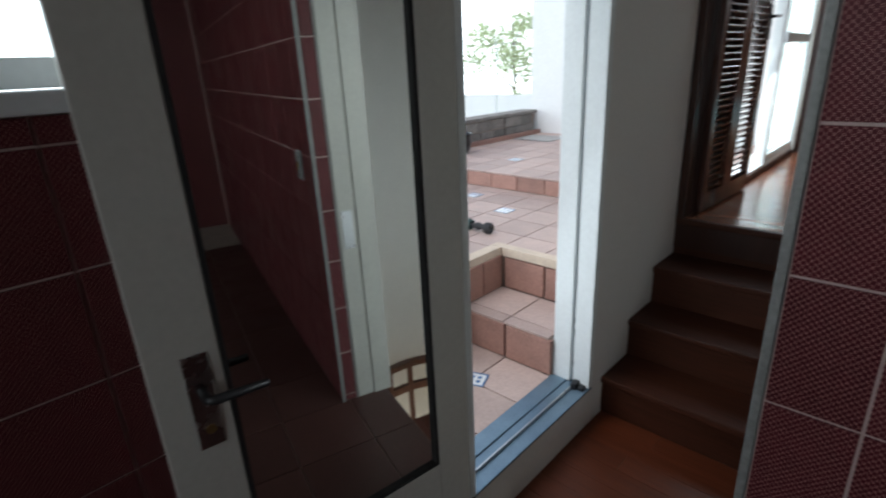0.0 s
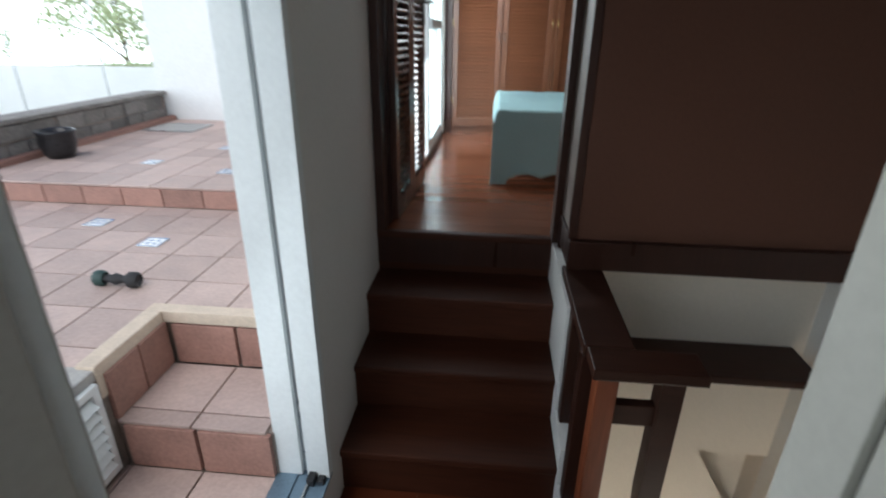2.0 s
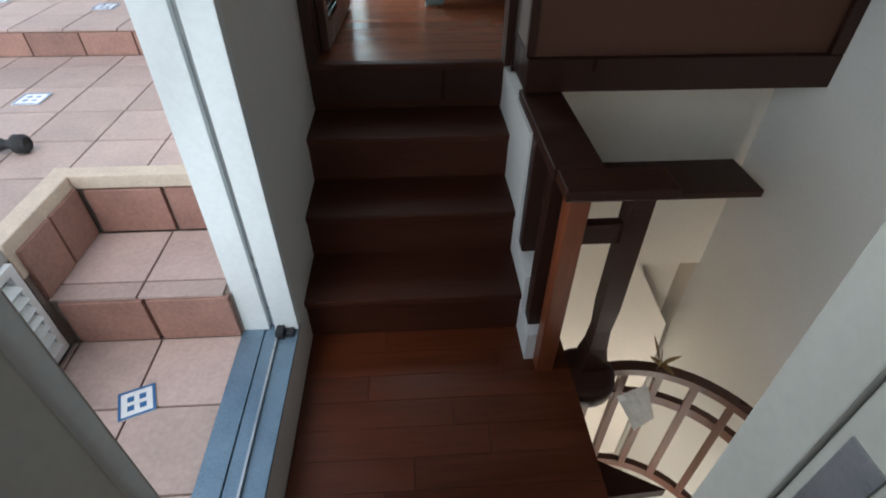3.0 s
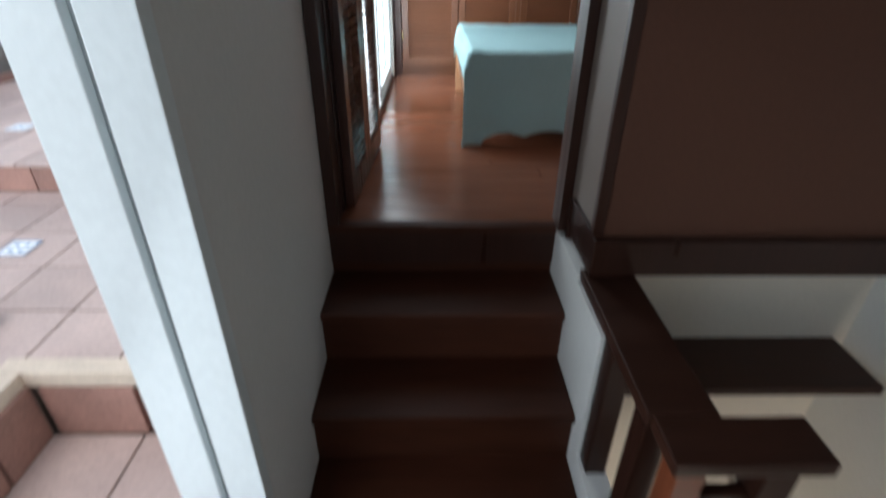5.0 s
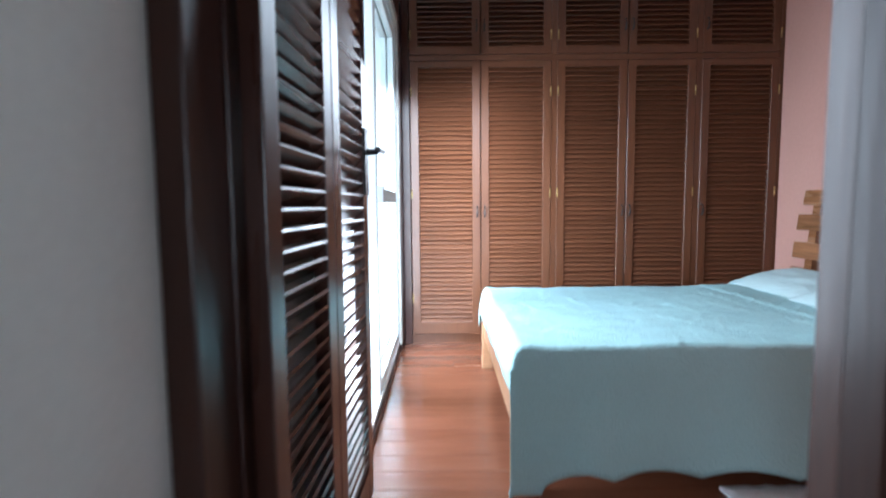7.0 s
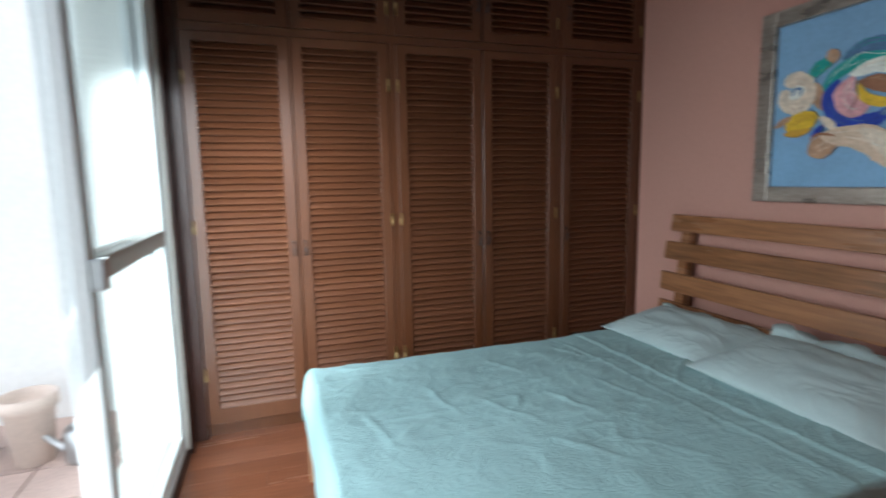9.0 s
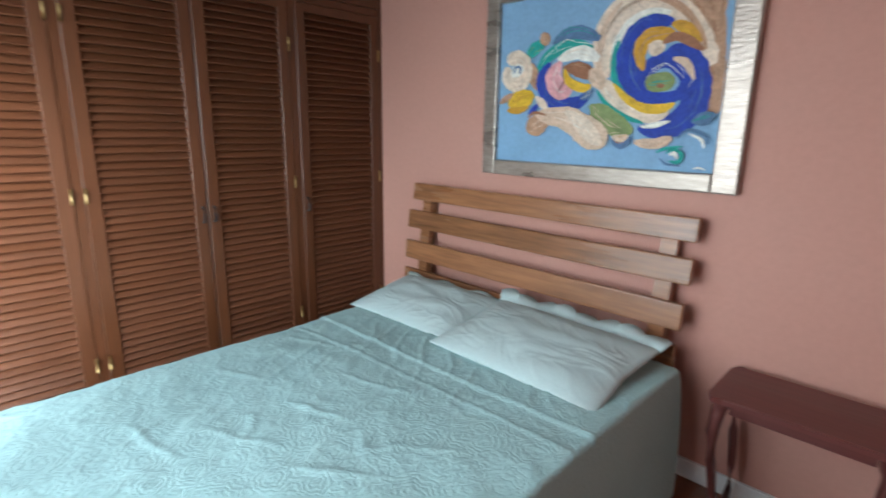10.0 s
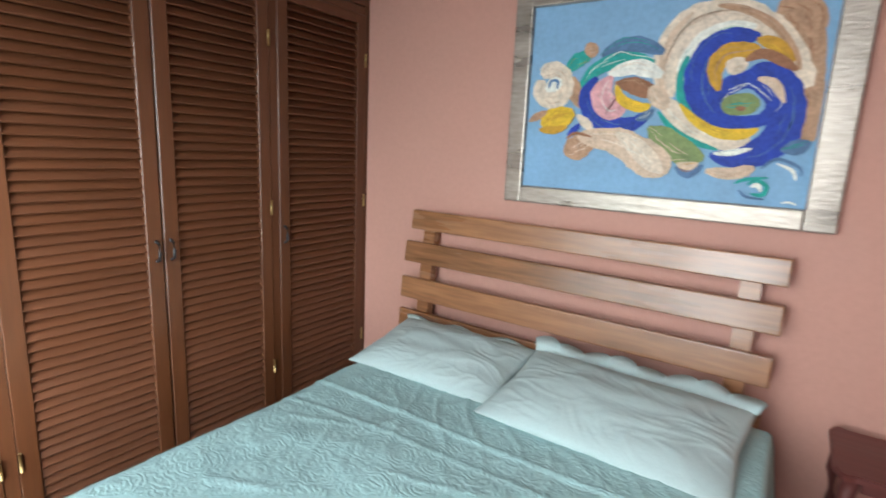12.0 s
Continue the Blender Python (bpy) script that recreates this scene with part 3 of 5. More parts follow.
# ---- terrace door ----
door1 = tagged(new("door_1"), "open sliding terrace door frame in white metal", "door", kind="structure")
part("jamb", boxes((-1.085, -0.996, 4.80, 4.842, 0.22, 2.30), bevel=0.003), M_WHITEF, door1)
part("jamb", boxes((-1.205, -1.108, 4.805, 4.842, 0.22, 2.30), bevel=0.003), M_WHITEF, door1)
part("jamb_groove", boxes((-1.108, -1.085, 4.828, 4.842, 0.22, 2.30)), M_ALU, door1)
part("head", boxes((-1.205, -0.996, 3.62, 4.80, 2.26, 2.302)), M_WHITEF, door1)
part("sill_track", boxes((-1.125, -0.998, 3.62, 4.84, 0.200, 0.214), bevel=0.002), M_TRACK, door1, "blue-grey metal sliding track")
part("track_ridge", boxes((-1.076, -1.068, 3.62, 4.80, 0.214, 0.228)), M_ALU, door1)
part("sill_stone", boxes((-1.21, -1.126, 3.62, 4.84, 0.200, 0.222), bevel=0.002), M_TRACK, door1)
bm = boxes((-1.075, -1.045, 4.755, 4.80, 0.215, 0.25), (-1.04, -1.01, 4.765, 4.80, 0.215, 0.235), bevel=0.004)
part("stop_block", bm, M_BLACK, door1, "black door stop")

# ---- bedroom door and window ----
fr = thing("bedroom_door_frame", (-0.5, 5.9, FLOOR), "dark stained wooden bedroom door frame", "door frame")
part("jamb", boxes((-0.998, -0.955, 5.782, 5.90, FLOOR, 3.06), bevel=0.004), M_DARKW, fr)
part("jamb", boxes((-0.998, -0.950, 5.902, 5.998, FLOOR, 3.06), bevel=0.004), M_DARKW, fr)
M_JAMB = wood("varnished_jamb_wood", (0.06, 0.024, 0.016), "z", 0.36, 0.3, gloss=0.35)
part("jamb", boxes((-0.106, -0.073, 5.806, 5.865, FLOOR, 3.06), bevel=0.003), M_JAMB, fr, "glossy dark varnished jamb")
part("jamb_trim", boxes((-0.110, -0.073, 5.735, 5.804, FLOOR, 3.06), bevel=0.003), M_DARKW, fr)
part("head", boxes((-0.924, -0.104, 5.86, 5.93, 3.0, 3.06)), M_DARKW, fr)


def louvred_leaf(y0, y1, hinge, name_label):
    """One leaf of the folding louvred door, built along y and swung on its hinge."""
    turn = Matrix.Translation(hinge) @ Matrix.Rotation(radians(-2.6), 4, "Z") @ Matrix.Translation([-v for v in hinge])
    leaf = thing("louvred_door", hinge, name_label, "door", "leaves of the folding bedroom door")

    def add(name, bm, material, label="", parent=leaf):
        bmesh.ops.transform(bm, matrix=turn, verts=bm.verts)
        return part(name, bm, material, parent, label)
    x0, x1 = -0.945, -0.910
    sw = 0.066
    add("stile", boxes((x0, x1, y0, y0 + sw, 0.895, 2.96), bevel=0.003), M_DOORW)
    add("stile", boxes((x0, x1, y1 - sw, y1, 0.895, 2.96), bevel=0.003), M_DOORW)
    for z0, z1 in ((0.895, 1.0), (2.86, 2.96)):
        add("rail", boxes((x0, x1, y0 + sw, y1 - sw, z0, z1), bevel=0.003), M_DOORW)
    z = 1.016
    while z < 2.85:
        bm = boxes((-0.0225, 0.0225, y0 + sw, y1 - sw, -0.0035, 0.0035))
        bmesh.ops.transform(bm, matrix=Matrix.Translation(((x0 + x1) / 2, 0, z)) @ Matrix.Rotation(radians(-42), 4, "Y"), verts=bm.verts)
        add("slat", bm, M_DOORS)
        z += 0.036
    return leaf, add


louvred_leaf(5.93, 6.335, (-0.93, 5.93, FLOOR), "dark wooden louvred door leaf folded back beside the door frame")
leaf2, add2 = louvred_leaf(6.34, 6.745, (-0.93, 5.93, FLOOR), "dark wooden louvred door leaf with a black lever handle")
h = add2("lock_plate", boxes((-0.910, -0.904, 6.685, 6.735, 1.86, 2.06), bevel=0.002), M_BLACK)
bm = bmesh.new()
tube(bm, [(-0.905, 6.71, 1.99), (-0.865, 6.71, 1.99), (-0.855, 6.70, 1.99), (-0.851, 6.60, 1.985)], [0.010, 0.010, 0.011, 0.009], 10)
add2("lever", bm, M_BLACK, "black lever handle", h)

win1 = tagged(new("window_1"), "tall aluminium sliding window to the terrace, half open", "window", kind="structure")
for d in ((-0.929, -0.915, 8.44, 8.458, 0.912, 3.0), (-0.929, -0.915, 6.80, 8.44, 2.94, 3.0)):
    part("lining", boxes(d, bevel=0.003), M_GREYD, win1, "grey painted lining")
part("threshold", boxes((-1.0, -0.92, 6.40, 8.48, 0.882, 0.912), bevel=0.003), M_DARKW, win1)
for d in ((-1.03, -0.931, 8.44, 8.50, 0.92, 2.97), (-1.03, -0.931, 6.42, 6.48, 0.92, 2.97), (-1.03, -0.931, 6.48, 8.44, 0.914, 0.94), (-1.03, -0.931, 6.48, 8.44, 2.92, 2.97)):
    part("window_frame", boxes(d, bevel=0.002), M_WHITEF, win1)
for x, y0, y1 in ((-0.955, 7.45, 8.438), (-1.0, 7.50, 8.435)):
    sash = part("sash", ring_frame("x", x - 0.018, x + 0.018, (y0, y1, 0.941, 2.919), (y0 + 0.06, y1 - 0.06, 1.0, 2.86)), M_WHITEF, win1)
    for z0, z1 in ((1.0, 1.85), (1.912, 2.86)):
        g = part("pane", boxes((x - 0.003, x + 0.003, y0 + 0.06, y1 - 0.06, z0, z1)), M_PANE, sash)
        g.visible_shadow = False
    part("transom", boxes((x - 0.02, x + 0.02, y0 + 0.06, y1 - 0.06, 1.85, 1.912)), M_GREYD, sash, "brown-grey middle bar")
part("latch", boxes((-0.936, -0.905, 7.455, 7.505, 1.84, 1.92), bevel=0.004), M_ALU, win1, "grey metal latch")

# ---- bedroom furniture ----
WB = (-0.85, -0.385, 0.10, 0.581, 1.049, 1.578)
ward = thing("wardrobe", (0.36, 8.7, FLOOR), "built-in wooden wardrobe with tall louvred doors and upper cupboards", "wardrobe")
part("plinth", boxes((-0.86, 1.595, 8.61, 8.64, FLOOR, 0.94)), M_WARD, ward)
for d in ((-0.958, -0.905, 8.46, 8.62, FLOOR, 3.49), (-0.904, -0.853, 8.575, 8.62, FLOOR, 3.49)):
    part("filler_post", boxes(d, bevel=0.003), M_DOORW, ward, "dark wooden filler post")
part("filler_post", boxes((1.576, 1.598, 8.565, 8.62, FLOOR, 3.49), bevel=0.003), M_WARD, ward)
part("middle_rail", boxes((-0.852, 1.575, 8.572, 8.60, 2.77, 2.805)), M_WARD, ward)
part("bottom_rail", boxes((-0.852, 1.575, 8.578, 8.61, 0.94, 0.952)), M_WARD, ward)
part("top_rail", boxes((-0.852, 1.575, 8.574, 8.60, 3.44, 3.49)), M_WARD, ward)
for x in (0.10, 1.049):
    part("upright", boxes((x - 0.018, x + 0.018, 8.568, 8.60, 0.953, 2.769)), M_WARD, ward)
    part("upright", boxes((x - 0.018, x + 0.018, 8.568, 8.60, 2.806, 3.439)), M_WARD, ward)
# Dark sheet behind the doors gives the shade seen between slats.
part("interior", boxes((-0.95, 1.598, 8.66, 8.67, FLOOR, 3.49)), M_DARKW, ward, "dark sheet standing in for the shade inside the wardrobe")


def wardrobe_door(x0, x1, z0, z1, l0, l1, count, single_slats, pull_x, pull_z):
    d = part("door", ring_frame("y", 8.565, 8.59, (x0, x1, z0, z1), (x0 + 0.053, x1 - 0.053, l0, l1)), M_WARD, ward)
    xa, xb = x0 + 0.053, x1 - 0.053
    pitch = (l1 - l0) / count
    tilt = Matrix.Rotation(radians(48), 4, "X")
    slab = boxes(((xa - xb) / 2, (xb - xa) / 2, -0.0185, 0.0185, -0.003, 0.003))
    bmesh.ops.transform(slab, matrix=tilt, verts=slab.verts)
    if single_slats:
        me = mesh_of("slat", slab, M_SLAT)
        for k in range(count):
            ob = new("slat", me)
            ob.parent = d
            ob.location = ((xa + xb) / 2, 8.580, l0 + pitch * (k + 0.5))
    else:
        bm = bmesh.new()
        for k in range(count):
            one = boxes((xa, xb, -0.0185, 0.0185, -0.003, 0.003))
            bmesh.ops.transform(one, matrix=Matrix.Translation((0, 8.580, l0 + pitch * (k + 0.5))) @ tilt, verts=one.verts)
            tmp = bpy.data.meshes.new("tmp")
            one.to_mesh(tmp), one.free()
            bm.from_mesh(tmp)
            bpy.data.meshes.remove(tmp)
        slab.free()
        tagged(part("slats", bm, M_SLAT, d), kind="stuff")
    bm = bmesh.new()
    tube(bm, [(pull_x, 8.566, pull_z + 0.035), (pull_x, 8.548, pull_z + 0.028), (pull_x, 8.542, pull_z), (pull_x, 8.548, pull_z - 0.028), (pull_x, 8.566, pull_z - 0.035)], [0.006, 0.005, 0.006, 0.005, 0.006], 8)
    part("pull", bm, M_BLACK, d, "small dark metal pull", smooth=True)
    hx = x1 - 0.004 if pull_x < (x0 + x1) / 2 else x0 + 0.004
    for hz in ((z0 + 0.25, z0 + 0.95, z1 - 0.2) if single_slats else (z0 + 0.12, z1 - 0.12)):
        bm = bmesh.new()
        tube(bm, [(hx, 8.561, hz - 0.03), (hx, 8.561, hz + 0.03)], 0.005, 8)
        part("hinge", bm, M_BRASS, d, "dull brass hinge", smooth=True)


for i in range(5):
    x0 = WB[i] + (0.020 if i in (2, 4) else 0.003)
    x1 = WB[i + 1] - (0.020 if i in (1, 3) else 0.003)
    pull = x1 - 0.022 if i in (0, 2) else x0 + 0.022
    wardrobe_door(x0, x1, 0.955, 2.767, 1.03, 2.725, 54, True, pull, 1.785)
    wardrobe_door(x0, x1, 2.808, 3.437, 2.855, 3.39, 17, False, pull, 2.99)

# bed
bed = thing("bed", (0.5, 7.45, FLOOR), "wooden double bed with a slatted headboard against the salmon wall", "bed")
M_BEDW = wood("bed_frame_wood", (0.30, 0.15, 0.075), "x", 0.4, 0.25)
for y in (6.765, 8.035):
    part("leg", boxes((-0.418, -0.358, y, y + 0.06, FLOOR, 1.205), bevel=0.005), M_BEDW, bed)
part("side_rail", boxes((-0.357, 1.49, 6.775, 6.805, 1.06, 1.20), bevel=0.004), M_BEDW, bed)
part("side_rail", boxes((-0.357, 1.49, 8.055, 8.085, 1.06, 1.20), bevel=0.004), M_BEDW, bed)
part("foot_rail", boxes((-0.405, -0.375, 6.826, 8.034, 1.06, 1.20), bevel=0.004), M_BEDW, bed)
part("slat_base", boxes((-0.37, 1.48, 6.81, 8.05, 1.10, 1.125)), M_BEDW, bed)


def lean(z):
    """How far the headboard stands to the east at this height."""
    return 1.475 + 0.055 * max(0.0, (z - 1.38) / 0.52) ** 1.4


for y in (6.835, 8.095):
    bm = bmesh.new()
    rows = []
    for z in (FLOOR, 1.2, 1.38, 1.5, 1.62, 1.74, 1.87):
        x = lean(z) + 0.026
        rows.append([bm.verts.new(p) for p in ((x, y, z), (x + 0.045, y, z), (x + 0.045, y + 0.06, z), (x, y + 0.06, z))])
    for r, q in zip(rows, rows[1:]):
        for k in range(4):
            bm.faces.new((r[k], r[(k + 1) % 4], q[(k + 1) % 4], q[k]))
    bm.faces.new(list(reversed(rows[0]))), bm.faces.new(rows[-1])
    bmesh.ops.recalc_face_normals(bm, faces=bm.faces)
    part("headboard_post", bm, M_HEAD, bed)
for z0, z1, ya, yb in ((1.812, 1.898, 6.765, 8.212), (1.662, 1.755, 6.765, 8.232), (1.495, 1.592, 6.772, 8.236), (1.300, 1.440, 6.778, 8.236)):
    bm = boxes((0, 0.024, ya, yb, z0, z1), bevel=0.005)
    for v in bm.verts:
        v.co.x += lean(v.co.z)
    part("headboard_slat", bm, M_HEAD, bed)
bm = boxes((-0.385, 1.465, 6.765, 8.10, 1.126, 1.302), bevel=0.03)
for v in bm.verts:
    if v.co.z > 1.2:
        v.co.z += 0.05 * (8.1 - v.co.y)
single("mattress", bm, M_MATT, "pale mattress under an aqua bedspread", "mattress")


def quilted(m, strength=0.6):
    """Embossed curling leaf pattern for the bedspread cotton."""
    n, l, b = nodes_of(m)
    geo = n.new("ShaderNodeNewGeometry")
    w = n.new("ShaderNodeTexWave")
    w.wave_type, w.rings_direction = "RINGS", "SPHERICAL"
    vor = n.new("ShaderNodeTexVoronoi")
    vor.inputs["Scale"].default_value = 11
    l.new(geo.outputs["Position"], vor.inputs["Vector"])
    sub = n.new("ShaderNodeVectorMath")
    sub.operation = "SUBTRACT"
    l.new(geo.outputs["Position"], sub.inputs[0]), l.new(vor.outputs["Position"], sub.inputs[1])
    w.inputs["Scale"].default_value, w.inputs["Distortion"].default_value, w.inputs["Detail Scale"].default_value = 22, 9, 2.0
    l.new(sub.outputs[0], w.inputs["Vector"])
    b1 = n.new("ShaderNodeBump")
    b1.inputs["Strength"].default_value, b1.inputs["Distance"].default_value = strength, 0.003
    l.new(w.outputs["Fac"], b1.inputs["Height"])
    old = b.inputs["Normal"].links[0].from_socket
    l.new(old, b1.inputs["Normal"])
    l.new(b1.outputs[0], b.inputs["Normal"])


quilted(M_CLOTH, 0.38)


CREASES = ((-0.02, 7.72, 0.03, 7.45, 0.006, 0.012), (0.12, 7.55, 0.24, 7.30, 0.005, 0.010), (0.30, 7.90, 0.38, 7.70, 0.005, 0.011), (0.36, 7.52, 0.44, 7.28, 0.006, 0.012), (0.20, 7.22, 0.36, 7.02, 0.005, 0.010),
           (0.58, 7.55, 0.66, 7.30, 0.005, 0.010), (-0.26, 7.60, -0.22, 7.30, 0.005, 0.012), (0.62, 7.98, 0.70, 7.75, 0.004, 0.010), (0.44, 7.12, 0.56, 6.95, 0.004, 0.010))


def bedspread():
    """One cloth over the mattress: far edge short, near side hanging with a scalloped hem, foot end tucked low."""
    bm = bmesh.new()
    path = []                                   # (y, z, hang) round the bed, far side first
    for i in range(5):
        path.append((8.135 - 0.004 * i, 1.16 + 0.034 * i, 0))
    for i in range(1, 5):
        a = radians(90 * i / 4)
        path.append((8.092 - 0.02 * math.sin(a) + 0.02 * math.cos(a), 1.315 + 0.029 * math.sin(a), 0))
    for i in range(1, 150):
        path.append((8.07 - 1.31 * i / 150, 1.350 + 0.026 * i / 150, 0))
    for i in range(6):
        a = radians(90 * i / 5)
        path.append((6.76 - 0.020 * math.sin(a), 1.358 + 0.018 * math.cos(a), 0))
    for i in range(1, 19):
        path.append((6.740 - 0.030 * (i / 18) ** 0.7, 1.358, i / 18))
    nx = 230
    grid = []
    for i in range(nx + 1):
        f = i / nx
        x = -0.412 + 1.882 * f
        row = []
        for y, z, hang in path:
            hem = 0.955 + 0.028 * abs(math.sin(math.pi * (x + 0.412) / 0.30)) - 0.012
            zz = z if not hang else 1.358 - (1.358 - hem) * hang
            on_top = 1.0 if (z > 1.315 and not hang) else 0.0
            p = Vector((x * 2.2, y * 2.2, 0.3))
            wr = noise.noise(p) * 0.007 + noise.noise(Vector((x * 9 + y * 4, y * 9 - x * 5, 1.7))) * 0.004
            wr += 0.003 * max(0, noise.noise(Vector(((x * 0.5 + y) * 5.5, (y * 0.3 - x) * 1.5, 4.2)))) ** 0.6 if on_top else 0
            if on_top:
                warp = 0.35 * noise.noise(Vector((x * 3.1, y * 3.1, 7.0)))
                ridge = 1 - abs(noise.noise(Vector((x * 3.0 + y * 2.2 + warp, (y - x * 0.4) * 9.0 + 2 * warp, 9.1))))
                wr += 0.0045 * max(0.0, ridge - 0.86) / 0.14 * (0.5 + noise.noise(Vector((x * 2.7, y * 2.7, 3.3))))
                ridge = 1 - abs(noise.noise(Vector((x * 14 + warp, y * 14 - x * 8, 2.6))))
                wr += 0.0018 * max(0.0, ridge - 0.80) / 0.2
                for rx0, ry0, rx1, ry1, rh, rw in CREASES:
                    dx, dy = rx1 - rx0, ry1 - ry0
                    f_ = ((x - rx0) * dx + (y - ry0) * dy) / (dx * dx + dy * dy)
                    if -0.15 < f_ < 1.15:
                        off = ((x - rx0) * dy - (y - ry0) * dx) / math.hypot(dx, dy) + 0.012 * noise.noise(Vector((f_ * 3, rx0 * 9, 0)))
                        zz += 0.9 * rh * math.exp(-(off / rw) ** 2) * max(0.0, 1 - (2 * f_ - 1) ** 2) ** 0.5 if 0 <= f_ <= 1 else 0
                zz += wr + (0.004 if x > 0.84 else 0) + 0.004 * math.exp(-((x - 0.845) / 0.007) ** 2) + 0.004 * math.exp(-((x - 0.72 - 0.03 * math.sin(y * 2)) / 0.007) ** 2)
            edge = max(0.0, (-0.385 - x) / 0.027)
            yy = y
            if hang:
                yy += hang * (0.012 * math.sin(x * 9.0) + 0.012 * noise.noise(Vector((x * 4, 2.2, hang)))) - 0.012 * math.sin(x * 9.0) * 0.2
            if edge:
                zz -= 0.022 * min(1, edge) ** 2
            if hang:
                yy -= 0.035 * hang * max(0.0, (x - 0.9) / 0.57) ** 2
            draw = 0.085 * hang * max(0.0, 1 - (x + 0.412) / 0.5) ** 2 - 0.10 * hang ** 1.5 * max(0.0, (x - 1.0) / 0.47) ** 2 - 0.025 * max(0.0, (x - 1.2) / 0.27)
            row.append(bm.verts.new((x + draw, yy, zz - (0.03 * hang * max(0.0, 1 - (x + 0.412) / 0.2)))))
        grid.append(row)
    # foot end: falls a hand's width over the rail
    foot = grid[0]
    for k in range(1, 6):
        row = []
        for (y, z, hang), v in zip(path, foot):
            drop = 0.026 * k if z > 1.25 and not hang else 0.004 * k
            row.append(bm.verts.new((-0.412 - 0.006 * min(k, 3) + 0.004 * noise.noise(Vector((y * 6, k * 0.4, 0))), v.co.y, v.co.z - drop)))
        grid.insert(0, row)
    for r, q in zip(grid, grid[1:]):
        for k in range(len(path) - 1):
            bm.faces.new((r[k], r[k + 1], q[k + 1], q[k]))
    bmesh.ops.recalc_face_normals(bm, faces=bm.faces)
    ob = single("bedspread", bm, M_CLOTH, "pale aqua quilted cotton bedspread with a scalloped hem", "bedspread", smooth=True)
    sol = ob.modifiers.new("thickness", "SOLIDIFY")
    sol.thickness, sol.offset = 0.006, -1
    return ob


bedspread()


def pillow(at, length, width, thick, tilt_deg, spin_deg, seed, scallop):
    """A stuffed pillow; scallop adds a wavy flange along the head side."""
    m = Matrix.Translation(at) @ Matrix.Rotation(radians(spin_deg), 4, "Z") @ Matrix.Rotation(radians(tilt_deg), 4, "Y")
    ob = thing("pillow", at, "plump pale aqua pillow lying against the wooden headboard" if not scallop else "pale aqua pillow with a scalloped flange against the headboard", "pillow", "pillows on the bed")
    bm = bmesh.new()
    n = 84
    sheets = []
    for side in (1, -1):
        g = []
        for i in range(n + 1):
            row = []
            for j in range(n + 1):
                u, v = 2 * i / n - 1, 2 * j / n - 1
                fill = max(0.0, (1 - abs(u) ** 2.6) * (1 - abs(v) ** 3.0)) ** 0.62
                pinch = 1 - 0.05 * (1 - abs(u * v))
                swirl = 0.5 * noise.noise(Vector((u * 1.7 + seed, v * 1.7, 6.0)))
                fan = 1 - abs(noise.noise(Vector(((u + swirl) * 5.0 + seed, v * 1.6 + swirl, side * 3.0))))
                side_fan = 1 - abs(noise.noise(Vector((u * 1.8 + seed, (v + swirl) * 5.5, side * 5.0))))
                wr = 0.010 * noise.noise(Vector((u * 2.6 + seed, v * 2.6, side)))
                wr += 0.006 * max(0.0, fan - 0.82) / 0.18 * (0.08 + abs(v) ** 2.0) + 0.005 * max(0.0, side_fan - 0.84) / 0.16 * (0.08 + abs(u) ** 1.6)
                z = side * thick * (0.5 if side > 0 else 0.42) * fill + (wr * fill if side > 0 else 0)
                co = Vector((u * width / 2 * pinch, v * length / 2 * pinch, z))
                row.append(bm.verts.new(m @ co))
            g.append(row)
        sheets.append(g)
        for i in range(n):
            for j in range(n):
                bm.faces.new((g[i][j], g[i + 1][j], g[i + 1][j + 1], g[i][j + 1]))
    bmesh.ops.remove_doubles(bm, verts=bm.verts, dist=0.0006)
    bmesh.ops.recalc_face_normals(bm, faces=bm.faces)
    part("cover", bm, M_PILLOW, ob, smooth=True)
    bm = bmesh.new()
    inner, outer = [], []
    k = 160
    for i in range(k + 1):
        f = 2 * i / k - 1
        wave = 0.030 + (0.026 * abs(math.sin(f * 4.0 * math.pi)) ** 0.6 if scallop else 0.0)
        if not scallop:
            wave *= 0.35
        inner.append(bm.verts.new(m @ Vector((width / 2 * 0.95, f * length / 2, 0.004))))
        outer.append(bm.verts.new(m @ Vector((width / 2 + wave, f * length / 2 * 1.05, (0.026 if scallop else 0.004) + 0.010 * math.sin(f * 9)))))
    for i in range(k):
        bm.faces.new((inner[i], outer[i], outer[i + 1], inner[i + 1]))
    fl = part("flange", bm, M_PILLOW, ob, smooth=True)
    sol = fl.modifiers.new("thickness", "SOLIDIFY")
    sol.thickness = 0.006
    return ob


pillow((1.235, 7.815, 1.395), 0.62, 0.40, 0.115, -10, 2, 3.1, False)
pillow((1.18, 7.155, 1.412), 0.72, 0.44, 0.115, -10, -2, 8.4, True)

# side table
tab = thing("side_table", (1.41, 6.365, FLOOR), "small mahogany side table with curved legs by the salmon wall", "table")
bm = bmesh.new()
outline = []
for cx, cy, sx, sy in ((1.265, 6.135, -1, -1), (1.548, 6.135, 1, -1), (1.548, 6.592, 1, 1), (1.265, 6.592, -1, 1)):
    corner = [(cx, cy - sy * 0.035), (cx + sx * 0.012, cy - sy * 0.012), (cx - sx * 0.0, cy + sy * 0.0), (cx - sx * 0.03, cy + sy * 0.012)]
    outline += corner if sx * sy > 0 else list(reversed(corner))
top_v, bot_v = [bm.verts.new((x, y, 1.408)) for x, y in outline], [bm.verts.new((x, y, 1.388)) for x, y in outline]
